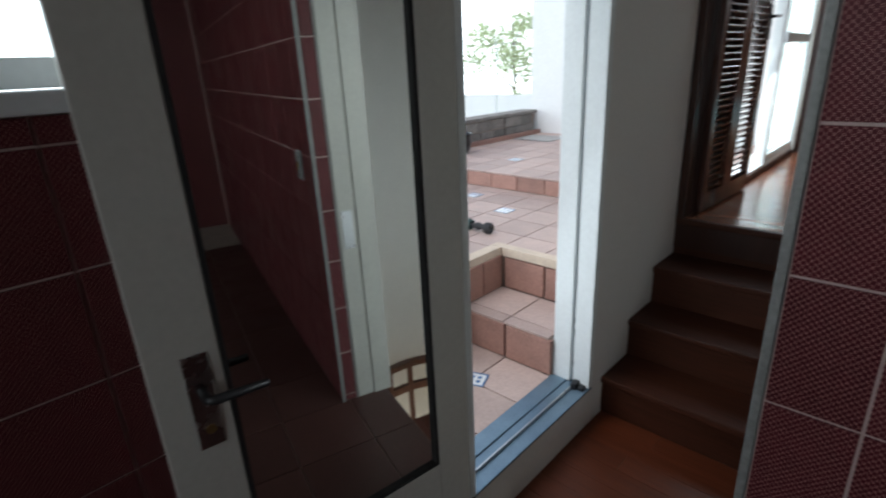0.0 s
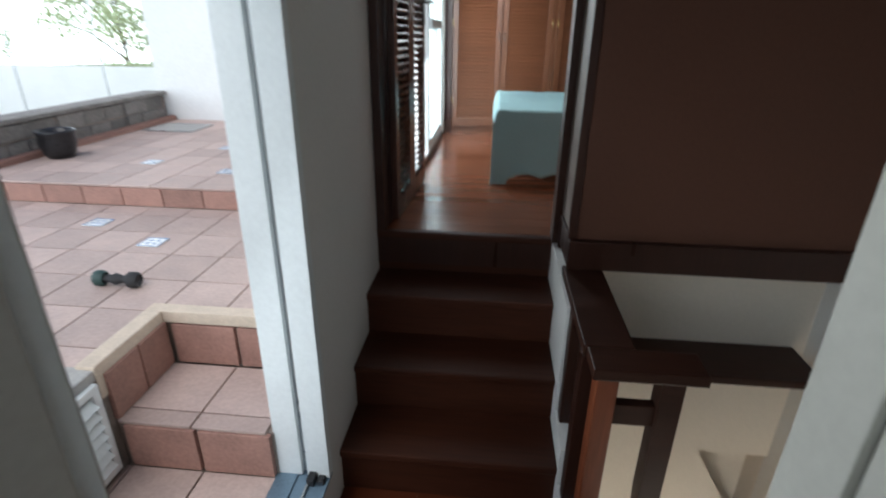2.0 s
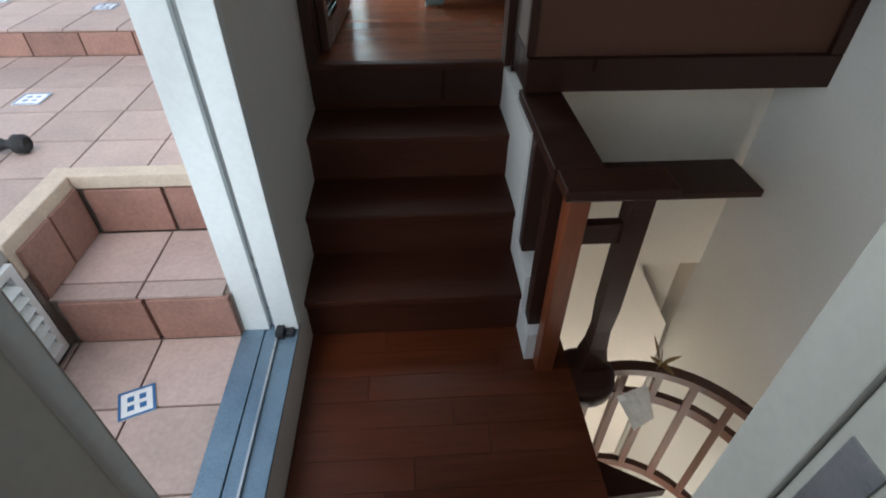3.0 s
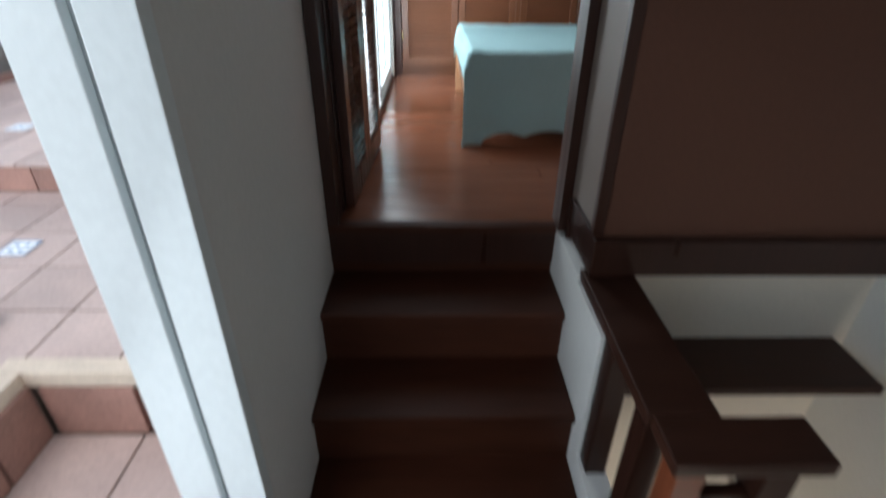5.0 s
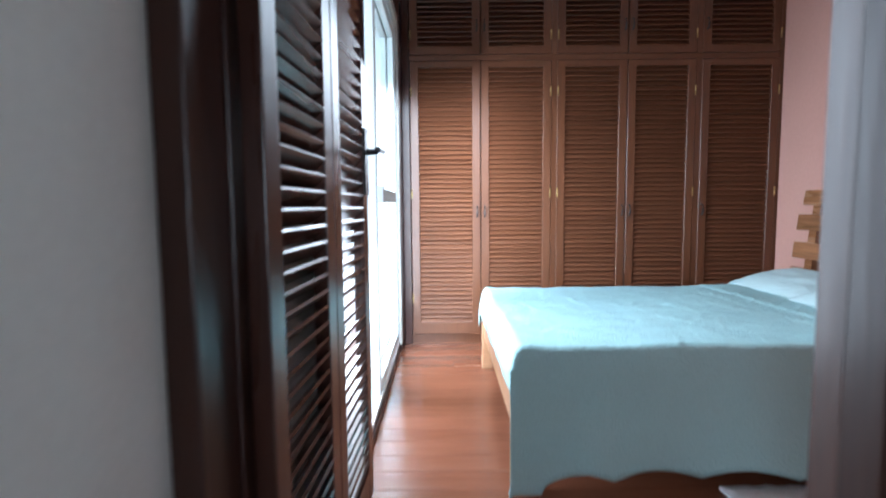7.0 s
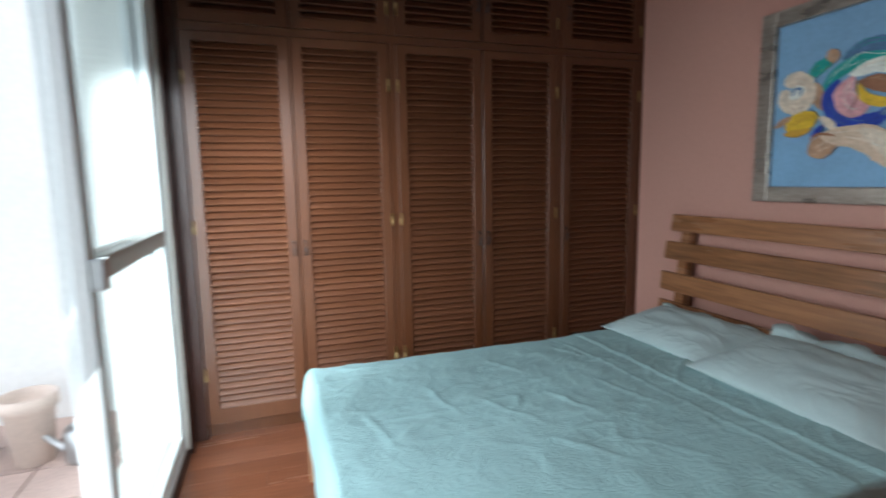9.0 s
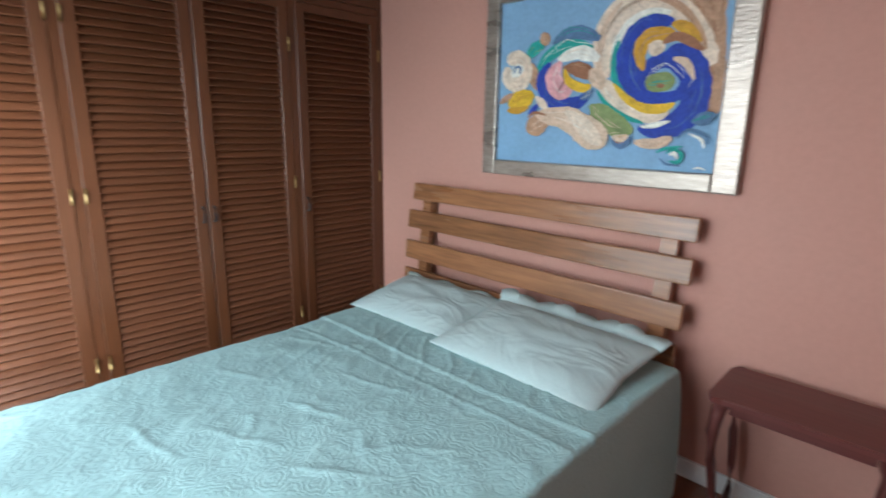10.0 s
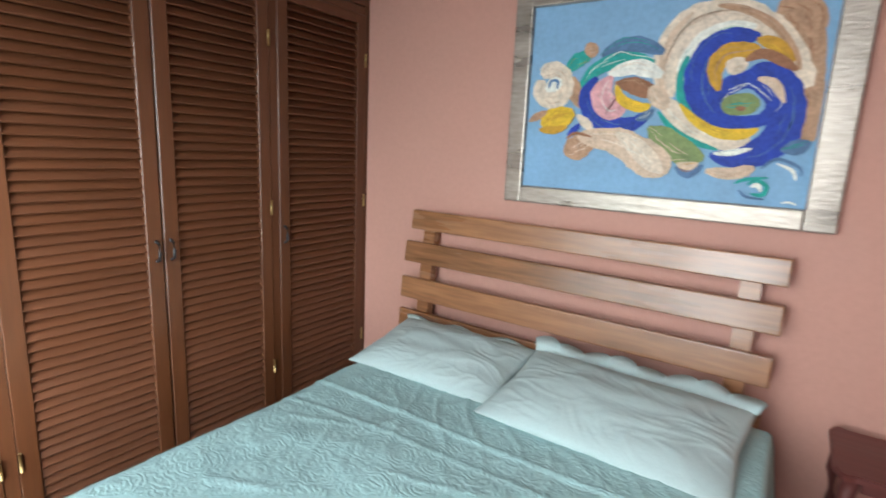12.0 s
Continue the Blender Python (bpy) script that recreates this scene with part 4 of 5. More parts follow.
bm.faces.new(top_v), bm.faces.new(list(reversed(bot_v)))
for i in range(len(outline)):
    j = (i + 1) % len(outline)
    bm.faces.new((top_v[i], bot_v[i], bot_v[j], top_v[j]))
bmesh.ops.recalc_face_normals(bm, faces=bm.faces)
bmesh.ops.bevel(bm, geom=[e for e in bm.edges if abs(e.verts[0].co.z - e.verts[1].co.z) < 1e-4], offset=0.004, segments=2, affect="EDGES")
part("tabletop", bm, M_TABLE, tab)
for d in ((1.295, 1.313, 6.19, 6.54, 1.350, 1.388), (1.507, 1.525, 6.19, 6.54, 1.350, 1.388), (1.33, 1.49, 6.17, 6.185, 1.350, 1.388), (1.33, 1.49, 6.545, 6.56, 1.350, 1.388)):
    part("apron", boxes(d, bevel=0.003), M_TABLE, tab)
for cx, sx in ((1.302, -1), (1.518, 1)):
    for cy, sy in ((6.172, -1), (6.558, 1)):
        bm = bmesh.new()
        tube(bm, [(cx + sx * o, cy + sy * o, z) for o, z in ((0, 1.387), (0.010, 1.35), (0.017, 1.28), (0.010, 1.18), (-0.004, 1.06), (-0.006, 0.96), (0.006, 0.90), (0.012, FLOOR))], [0.020, 0.021, 0.019, 0.015, 0.012, 0.010, 0.012, 0.014], 10)
        part("leg", bm, M_TABLE, tab, smooth=True)

# baseboard and rug
setting("baseboard", boxes((1.582, 1.598, 5.86, 8.56, FLOOR, 0.955), bevel=0.003), M_WHITEF, "white painted baseboard along the salmon wall", "baseboard")
bm = bmesh.new()
gr = []
for i in range(25):
    row = []
    for j in range(17):
        x, y = 0.27 + 0.95 * i / 24, 6.32 + 0.44 * j / 16
        row.append(bm.verts.new((x + 0.006 * noise.noise(Vector((x * 20, y * 20, 0))), y + 0.006 * noise.noise(Vector((x * 20, y * 20, 5))), FLOOR + 0.012 + 0.004 * noise.noise(Vector((x * 30, y * 30, 2))))))
    gr.append(row)
for r, q in zip(gr, gr[1:]):
    for k in range(16):
        bm.faces.new((r[k], q[k], q[k + 1], r[k + 1]))
rug = single("bedside_rug", bm, M_RUG, "white shaggy bedside rug on the wooden floor", "rug", smooth=True)
sol = rug.modifiers.new("thickness", "SOLIDIFY")
sol.thickness, sol.offset = 0.011, -1

# painting
art = thing("painting", (1.57, 7.23, 1.98), "abstract painting of colourful swirls on blue in a silvered frame", "painting")
M_FRAME = surface("silvered_frame_wood", (0.34, 0.29, 0.25), 0.33, 0.55, 0.35, 14, 90, 0.35, (1, 0.2, 1))
YL, YR, ZB, ZT = 7.700, 6.762, 2.047, 2.712
for d in ((1.560, 1.598, 6.676, 6.760, 1.982, 2.778), (1.560, 1.598, 7.702, 7.772, 1.982, 2.778), (1.560, 1.598, 6.760, 7.702, 1.982, 2.046), (1.560, 1.598, 6.760, 7.702, 2.713, 2.778)):
    part("frame_bar", boxes(d, bevel=0.006), M_FRAME, art)
M_SKYP = surface("blue_oil_paint", (0.205, 0.37, 0.55), 0.6, vary=0.12, scale=8, fine=60, bump=0.5, gloss=0.25)
canvas = part("canvas", boxes((1.580, 1.597, YR, YL, ZB, ZT)), M_SKYP, art, "light blue canvas")
PAINT = {k: surface("oil_" + k, c, 0.6, vary=0.34, scale=22, fine=90, bump=0.6, gloss=0.2) for k, c in (
    ("ultramarine", (0.025, 0.055, 0.33)), ("beige", (0.58, 0.43, 0.32)), ("cream", (0.66, 0.55, 0.44)), ("teal", (0.02, 0.30, 0.26)), ("ochre", (0.52, 0.28, 0.04)),
    ("pink", (0.66, 0.34, 0.36)), ("brown", (0.28, 0.13, 0.075)), ("olive", (0.20, 0.26, 0.11)), ("slate", (0.09, 0.17, 0.30)), ("white", (0.72, 0.72, 0.66)), ("tan", (0.42, 0.25, 0.16)), ("yellow", (0.66, 0.42, 0.04)))}
layer = [0]


def spot(px, py):
    """From the sketch's own slanted grid to the canvas: across and down, 0 to 1."""
    s_ = py / 380
    left, right = 893 - 5 * s_, 1380 - 37 * s_
    f = (px - left) / (right - left)
    v = (py - 30 + 57 * f) / (322 + 88 * f)
    return 1.27 * f / (1 + 0.27 * f), v


def smooth_line(pts, per=7):
    """A rounded line through (x, y, width) points."""
    out = []
    for i in range(len(pts) - 1):
        p0, p1, p2, p3 = (Vector(pts[min(max(k, 0), len(pts) - 1)]) for k in (i - 1, i, i + 1, i + 2))
        for k in range(per):
            t = k / per
            out.append(0.5 * (2 * p1 + (p2 - p0) * t + (2 * p0 - 5 * p1 + 4 * p2 - p3) * t * t + (3 * p1 - p0 - 3 * p2 + p3) * t ** 3))
    return out + [Vector(pts[-1])]


def ribbon(bm, line, offset, share, x, ragged, index):
    """A band along the line, offset across it and covering a share of its width."""
    rows = []
    for i, p in enumerate(line):
        d = (line[min(i + 1, len(line) - 1)] - line[max(i - 1, 0)])
        across = Vector((-d.y, d.x)).normalized() if d.xy.length > 1e-6 else Vector((0, 1))
        end = min(1.0, 0.55 + 0.45 * i / 3, 0.55 + 0.45 * (len(line) - 1 - i) / 3)
        w = max(p.z * 1.28, 2.5) * end * (1 + ragged * noise.noise(Vector((i * 0.5, layer[0] * 3.3 + offset * 5, 0))))
        pair = []
        for k in (-0.5, 0.5):
            q = p.xy + across * w * (offset + k * share)
            u, v = spot(q.x, q.y)
            u, v = min(max(u, 0.004), 0.996), min(max(v, 0.006), 0.994)
            pair.append(bm.verts.new((x, YL + (YR - YL) * u, ZT + (ZB - ZT) * v)))
        rows.append(pair)
    for p, q in zip(rows, rows[1:]):
        bm.faces.new((p[0], q[0], q[1], p[1])).material_index = index


def stroke(color, *pts, streak=None):
    """A brush stroke with uneven edges and thin streaks of a second colour dragged along it."""
    layer[0] += 1
    x = 1.5795 - 0.00025 * layer[0]
    bm = bmesh.new()
    line = smooth_line(pts)
    ribbon(bm, line, 0.0, 1.0, x, 0.16, 0)
    if streak:
        rnd = random.Random(layer[0])
        for k in range(4):
            a = rnd.randrange(0, max(1, len(line) // 2))
            b = min(len(line), a + rnd.randrange(6, 6 + len(line) // 2))
            if b - a > 3:
                ribbon(bm, line[a:b], rnd.uniform(-0.42, 0.42), rnd.uniform(0.02, 0.055), x - 0.00012, 0.5, 1)
    bmesh.ops.recalc_face_normals(bm, faces=bm.faces)
    ob = part("brush_stroke", bm, PAINT[color], canvas)
    if streak:
        ob.data.materials.append(PAINT[streak])


# large swirl
stroke("tan", (1280, 30, 26), (1315, 42, 46), (1332, 85, 40), (1342, 150, 30), (1346, 205, 34), (1340, 245, 26), (1318, 264, 12), streak="brown")
stroke("tan", (1300, 22, 16), (1332, 34, 36), (1340, 80, 26), streak="brown")
stroke("cream", (1118, 185, 26), (1112, 130, 34), (1125, 85, 38), (1155, 50, 38), (1195, 37, 32), (1235, 42, 36), (1275, 70, 42), (1310, 112, 38), (1335, 165, 28), streak="beige")
stroke("tan", (1188, 27, 6), (1230, 34, 10), (1275, 58, 12), (1308, 98, 10), (1322, 135, 6), streak="beige")
stroke("beige", (1108, 175, 8), (1104, 130, 8), (1118, 78, 8), (1150, 38, 7))
stroke("white", (1138, 150, 16), (1148, 112, 18), (1172, 78, 16), (1208, 60, 12), (1250, 62, 10), streak="teal")
stroke("teal", (1146, 112, 8), (1140, 150, 16), (1148, 190, 22), (1166, 222, 15), (1198, 240, 7), streak="white")
stroke("ultramarine", (1258, 78, 12), (1215, 82, 30), (1182, 106, 36), (1167, 145, 38), (1172, 185, 38), (1196, 216, 30), (1228, 228, 22), (1262, 222, 14), streak="slate")
stroke("ultramarine", (1240, 142, 14), (1275, 136, 24), (1304, 162, 32), (1311, 205, 38), (1298, 250, 42), (1265, 281, 40), (1225, 291, 28), (1190, 287, 12), streak="slate")
stroke("ultramarine", (1195, 190, 18), (1213, 164, 24), (1245, 152, 24), (1275, 172, 24), (1286, 198, 22), (1268, 222, 18), (1235, 226, 16), streak="white")
stroke("ochre", (1198, 172, 9), (1190, 138, 20), (1204, 110, 24), (1235, 102, 22), (1260, 100, 10), streak="tan")
stroke("cream", (1208, 136, 16), (1224, 128, 24), (1240, 122, 12), streak="beige")
stroke("ochre", (1252, 84, 10), (1282, 93, 20), (1312, 120, 10), streak="yellow")
stroke("brown", (1236, 120, 8), (1262, 108, 14), (1290, 118, 15), (1318, 136, 8))
stroke("beige", (1258, 150, 7), (1284, 160, 14), (1301, 192, 7), streak="cream")
stroke("olive", (1203, 198, 12), (1218, 197, 28), (1246, 194, 30), (1264, 192, 12), streak="teal")
stroke("brown", (1226, 202, 4), (1236, 203, 7), (1242, 201, 4))
stroke("cream", (1112, 188, 20), (1138, 220, 28), (1175, 250, 26), (1215, 264, 22), (1252, 256, 10), streak="white")
stroke("yellow", (1138, 196, 5), (1164, 225, 12), (1200, 246, 15), (1240, 248, 15), (1264, 238, 6), streak="ochre")
stroke("teal", (1104, 210, 5), (1130, 242, 9), (1165, 264, 9), (1202, 277, 5))
stroke("olive", (1090, 238, 12), (1120, 262, 36), (1152, 285, 36), (1182, 293, 14), streak="beige")
stroke("white", (1196, 284, 5), (1222, 282, 9), (1256, 274, 5), streak="slate")
# small swirl
stroke("slate", (1008, 114, 10), (1035, 97, 20), (1070, 93, 22), (1108, 106, 14), streak="teal")
stroke("teal", (952, 140, 12), (970, 120, 20), (990, 110, 14), streak="olive")
stroke("teal", (978, 178, 14), (996, 140, 18), (1040, 119, 22), (1094, 124, 14), streak="white")
stroke("tan", (962, 150, 12), (968, 180, 20), (985, 208, 10), streak="brown")
stroke("tan", (980, 106, 12), (990, 103, 22), (1002, 102, 12), streak="beige")
stroke("white", (1020, 146, 12), (1065, 132, 22), (1108, 146, 18), streak="cream")
stroke("ultramarine", (1002, 150, 9), (987, 182, 20), (1000, 216, 26), (1030, 236, 24), (1066, 232, 20), (1090, 212, 10), streak="slate")
stroke("pink", (1026, 148, 10), (1012, 178, 28), (1026, 206, 32), (1052, 202, 16), streak="white")
stroke("brown", (1032, 160, 6), (1060, 164, 24), (1082, 172, 24), (1098, 180, 10), streak="tan")
stroke("yellow", (1034, 164, 6), (1046, 190, 14), (1074, 203, 15), (1092, 198, 7), streak="ochre")
stroke("beige", (1092, 165, 12), (1104, 185, 26), (1118, 206, 12), streak="cream")
stroke("slate", (1070, 226, 6), (1086, 218, 12), (1098, 206, 5), streak="white")
stroke("cream", (912, 150, 16), (928, 138, 24), (948, 150, 22), (950, 178, 22), (932, 194, 26), (912, 180, 20), (910, 156, 16), streak="beige")
stroke("white", (922, 158, 14), (932, 166, 26), (938, 174, 12))
stroke("slate", (924, 170, 3), (928, 158, 4), (938, 158, 4), (938, 172, 3))
stroke("yellow", (916, 240, 16), (935, 229, 34), (968, 212, 20), streak="ochre")
stroke("ochre", (912, 246, 7), (936, 247, 12), (958, 240, 6))
stroke("tan", (894, 232, 4), (908, 222, 11), (924, 212, 5))
stroke("ultramarine", (960, 256, 5), (970, 246, 9), (980, 234, 5))
stroke("cream", (974, 218, 6), (988, 232, 13), (1000, 246, 6))
# pale forms below
stroke("tan", (956, 290, 12), (972, 282, 34), (992, 270, 28), (1010, 268, 12), streak="beige")
stroke("beige", (976, 256, 12), (1006, 260, 28), (1044, 266, 38), (1078, 286, 48), (1106, 308, 48), (1122, 326, 18), streak="cream")
stroke("cream", (1040, 250, 8), (1068, 270, 22), (1098, 302, 24), (1116, 322, 10), streak="white")
stroke("brown", (958, 262, 3), (974, 252, 5), (1000, 258, 3))
stroke("slate", (1138, 310, 6), (1158, 319, 18), (1182, 306, 6), streak="brown")
stroke("beige", (1140, 304, 6), (1158, 308, 13), (1174, 302, 5), streak="ochre")
stroke("beige", (1186, 316, 12), (1228, 320, 18), (1262, 308, 12), streak="tan")
stroke("slate", (1300, 276, 8), (1325, 270, 22), (1346, 260, 8), streak="teal")
stroke("teal", (1252, 340, 3), (1266, 332, 6), (1282, 342, 6), (1276, 358, 6), (1258, 356, 4))
stroke("white", (1258, 344, 3), (1268, 340, 7), (1274, 352, 4))
stroke("teal", (1232, 338, 3), (1250, 330, 5), (1284, 326, 3)), stroke("slate", (1272, 310, 3), (1296, 292, 5), (1330, 306, 4), (1334, 322, 3)), stroke("white", (1296, 300, 3), (1320, 312, 5), (1326, 330, 3))
stroke("slate", (1240, 350, 3), (1252, 362, 4), (1280, 366, 3)), stroke("white", (1306, 372, 2), (1318, 370, 3), (1330, 375, 2))

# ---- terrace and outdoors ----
# Added glowing ring: whitens the low sky and lights the terrace.
M_SKYGLOW = bpy.data.materials.new("overcast_sky_glow")
n_, l_, b_ = nodes_of(M_SKYGLOW)
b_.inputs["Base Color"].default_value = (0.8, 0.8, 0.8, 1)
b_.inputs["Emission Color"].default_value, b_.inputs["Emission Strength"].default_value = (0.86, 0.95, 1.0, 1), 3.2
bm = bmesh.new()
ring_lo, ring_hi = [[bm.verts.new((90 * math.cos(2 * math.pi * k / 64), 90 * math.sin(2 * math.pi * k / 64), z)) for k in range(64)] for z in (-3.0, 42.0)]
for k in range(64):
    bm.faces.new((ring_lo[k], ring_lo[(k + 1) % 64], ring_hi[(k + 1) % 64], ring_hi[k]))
setting("backdrop", bm, M_SKYGLOW, "added glowing backdrop ring standing in for the bright overcast sky", "sky")
setting("ground", boxes((-400, 400, -400, 400, -3.2, -3.0)), M_GRASS, "distant ground beyond the terrace", "ground")
T0, T1, T2 = 0.222, 0.66, 0.81
pit = setting("terrace_pit", boxes((-1.95, -1.2, 2.0, 4.80, -3.0, T0 - 0.014)), M_MORTAR, "sunken terracotta paving outside the terrace door", "terrace")
ter1 = setting("terrace_lower", boxes((-4.6, -1.83, -1.2, 5.19, -3.0, T1 - 0.014), (-4.6, -1.2, 5.19, 6.60, -3.0, T1 - 0.014)), M_MORTAR, "terracotta paved terrace", "terrace")
ter2 = setting("terrace_upper", boxes((-4.6, -1.2, 6.618, 9.45, -3.0, T2 - 0.014)), M_MORTAR, "raised terracotta paved terrace", "terrace")
steps = setting("terrace_step", boxes((-1.83, -1.2, 4.80, 5.19, -0.2, 0.44 - 0.014)), M_MORTAR, "terracotta tiled terrace step", "step")
setting("terrace_edging", boxes((-1.90, -1.822, 4.76, 5.168, T1 - 0.10, 0.705), (-1.90, -1.2, 5.168, 5.235, T1 - 0.013, 0.705), bevel=0.006), M_EDGE, "cream mortar edging round the terrace step", "edging")
setting("terrace_end_wall", boxes((-4.4, -1.2, 9.30, 9.45, -3.0, 4.2)), M_EXT, "white rendered terrace wall", "wall")
setting("pit_side_wall", boxes((-1.95, -1.83, 2.0, 4.775, 0.0, 0.69), bevel=0.006), M_CONC, "worn grey concrete side of the sunken paving", "wall")
vent = thing("louvred_vent", (-1.825, 4.45, 0.45), "white louvred vent set in the grey concrete side", "vent")
part("frame", boxes((-1.829, -1.808, 4.14, 4.17, 0.25, 0.65), (-1.829, -1.808, 4.71, 4.74, 0.25, 0.65), (-1.829, -1.808, 4.17, 4.71, 0.25, 0.28), (-1.829, -1.808, 4.17, 4.71, 0.62, 0.65)), M_WHITEF, vent)
for k in range(7):
    bm = boxes((-0.022, 0.022, 4.17, 4.71, -0.003, 0.003))
    bmesh.ops.transform(bm, matrix=Matrix.Translation((-1.814, 0, 0.305 + 0.046 * k)) @ Matrix.Rotation(radians(40), 4, "Y"), verts=bm.verts)
    part("slat", bm, M_WHITEF, vent)

# stone parapet
par = setting("parapet", boxes((-4.53, -4.33, 6.6, 9.28, T2 - 0.02, 1.08)), M_MORTAR, "low grey rough stone parapet along the terrace", "parapet")
random.seed(4)
for row in range(2):
    y = 6.6 + 0.12 * row
    while y < 9.2:
        w = random.uniform(0.2, 0.38)
        z0, z1 = T2 + 0.145 * row + 0.004, T2 + 0.145 * (row + 1) - 0.008
        bm = boxes((-4.55, -4.31 + random.uniform(-0.012, 0.012), y, min(y + w, 9.28) - 0.01, z0, z1), bevel=0.012)
        for v in bm.verts:
            v.co += 0.012 * noise.noise_vector(v.co * 9)
        part("stone", bm, M_STONE, par)
        y += w
bm = boxes((-4.56, -4.29, 6.58, 9.29, 1.10, 1.14), bevel=0.008)
part("coping", bm, M_STONE, par)
setting("terrace_curb", boxes((-4.30, -4.22, 6.63, 9.29, T2 - 0.01, T2 + 0.05), bevel=0.006), M_TERRAD, "terracotta kerb at the parapet foot", "kerb")

pot = thing("plant_pot", (-4.06, 7.32, T2), "dark round planter standing by the stone parapet", "plant pot")
bm = bmesh.new()
lathe(bm, (-4.06, 7.32, T2), [(0.09, 0), (0.12, 0.04), (0.14, 0.12), (0.135, 0.19), (0.148, 0.215), (0.144, 0.23), (0.126, 0.22), (0.118, 0.18)], 24)
part("bowl", bm, M_BLACK, pot, smooth=True)

gr = thing("drain_cover", (-3.9, 8.75, T2), "flat grey metal drain cover in the terracotta paving", "drain cover")
part("plate", boxes((-4.12, -3.62, 8.55, 8.95, T2 + 0.001, T2 + 0.010), bevel=0.002), M_CONC, gr)
part("rim", boxes((-4.15, -3.59, 8.52, 8.549, T2 + 0.001, T2 + 0.013), (-4.15, -3.59, 8.951, 8.98, T2 + 0.001, T2 + 0.013), (-4.15, -4.121, 8.549, 8.951, T2 + 0.001, T2 + 0.013), (-3.619, -3.59, 8.549, 8.951, T2 + 0.001, T2 + 0.013)), M_ALU, gr)

DX, DY = -2.23, 5.44
db = thing("dumbbell", (DX, DY, T1), "small dark green and black dumbbell lying on the paving", "dumbbell")
M_GREENR = surface("dark_green_rubber", (0.02, 0.05, 0.045), 0.6, vary=0.2, scale=30)
for x0, x1, m in ((DX - 0.11, DX - 0.055, M_GREENR), (DX + 0.06, DX + 0.12, M_RUBBER)):
    bm = bmesh.new()
    tube(bm, [(x0, DY, T1 + 0.041), (x0 + 0.012, DY, T1 + 0.041), (x1 - 0.012, DY, T1 + 0.041), (x1, DY, T1 + 0.041)], [0.030, 0.040, 0.040, 0.030], 14)
    part("weight", bm, m, db, smooth=True)
bm = bmesh.new()
tube(bm, [(DX - 0.06, DY, T1 + 0.041), (DX - 0.025, DY, T1 + 0.041), (DX + 0.003, DY, T1 + 0.041), (DX + 0.03, DY, T1 + 0.041), (DX + 0.065, DY, T1 + 0.041)], [0.018, 0.020, 0.030, 0.020, 0.018], 12)
part("grip", bm, M_RUBBER, db, smooth=True)
bm = bmesh.new()
tube(bm, [(-2.24 + 0.035 * math.cos(a / 8 * math.pi), 4.96 + 0.035 * math.sin(a / 8 * math.pi), T1 + 0.012) for a in range(15)], 0.010, 8)
box(bm, -2.32, -2.27, 4.94, 4.98, T1 + 0.002, T1 + 0.03)
single("pipe_clamp", bm, M_BARK, "small brown ring clamp lying on the paving", "clamp")

# pots by the bedroom window
M_CLAYP = surface("pale_clay_pot", (0.68, 0.57, 0.50), 0.8, vary=0.15)
for x, y, r, h_ in ((-1.64, 8.80, 0.11, 0.33), (-1.92, 8.85, 0.10, 0.28)):
    p = thing("clay_pot", (x, y, T2), "pale clay pot on the terrace paving", "plant pot", "pots by the window")
    bm = bmesh.new()
    lathe(bm, (x, y, T2), [(r * 0.7, 0), (r * 0.95, h_ * 0.8), (r * 1.08, h_ * 0.82), (r * 1.08, h_), (r * 0.95, h_), (r * 0.9, h_ * 0.85)], 20)
    part("body", bm, M_CLAYP, p, smooth=True)
can = thing("watering_can", (-1.42, 8.75, T2), "small pale grey watering can on the paving", "watering can")
bm = bmesh.new()
lathe(bm, (-1.42, 8.75, T2), [(0.075, 0), (0.08, 0.02), (0.075, 0.15), (0.06, 0.17)], 18)
part("body", bm, M_ALU, can, smooth=True)
bm = bmesh.new()
tube(bm, [(-1.49, 8.75, T2 + 0.05), (-1.57, 8.75, T2 + 0.13), (-1.61, 8.75, T2 + 0.18)], [0.016, 0.012, 0.016], 10)
part("spout", bm, M_ALU, can, smooth=True)
bm = bmesh.new()
tube(bm, [(-1.36, 8.75, T2 + 0.15), (-1.32, 8.75, T2 + 0.17), (-1.31, 8.75, T2 + 0.10), (-1.345, 8.75, T2 + 0.05)], 0.007, 8)
part("handle", bm, M_ALU, can, smooth=True)

# beyond the terrace: garden wall, wire fence, trees
setting("garden_wall", boxes((-26, -4.6, 15.0, 15.3, -3.0, 0.95), (-16.3, -16.0, -12, 15.0, -3.0, 0.95)), M_EXT, "far white garden wall", "wall")
fence = thing("wire_fence", (-6, 12, -3.0), "thin wire fence behind the terrace parapet", "fence")
for k in range(5):
    x, y = -9.5 + 1.5 * k, 11.2
    bm = bmesh.new()
    tube(bm, [(x, y, -3.0), (x, y, 2.25)], 0.014, 8)
    part("post", bm, M_ALU, fence)
for z in (1.55, 1.85, 2.15):
    bm = bmesh.new()
    tube(bm, [(-9.6, 11.2, z), (-3.4, 11.2, z)], 0.004, 6)
    part("wire", bm, M_ALU, fence)


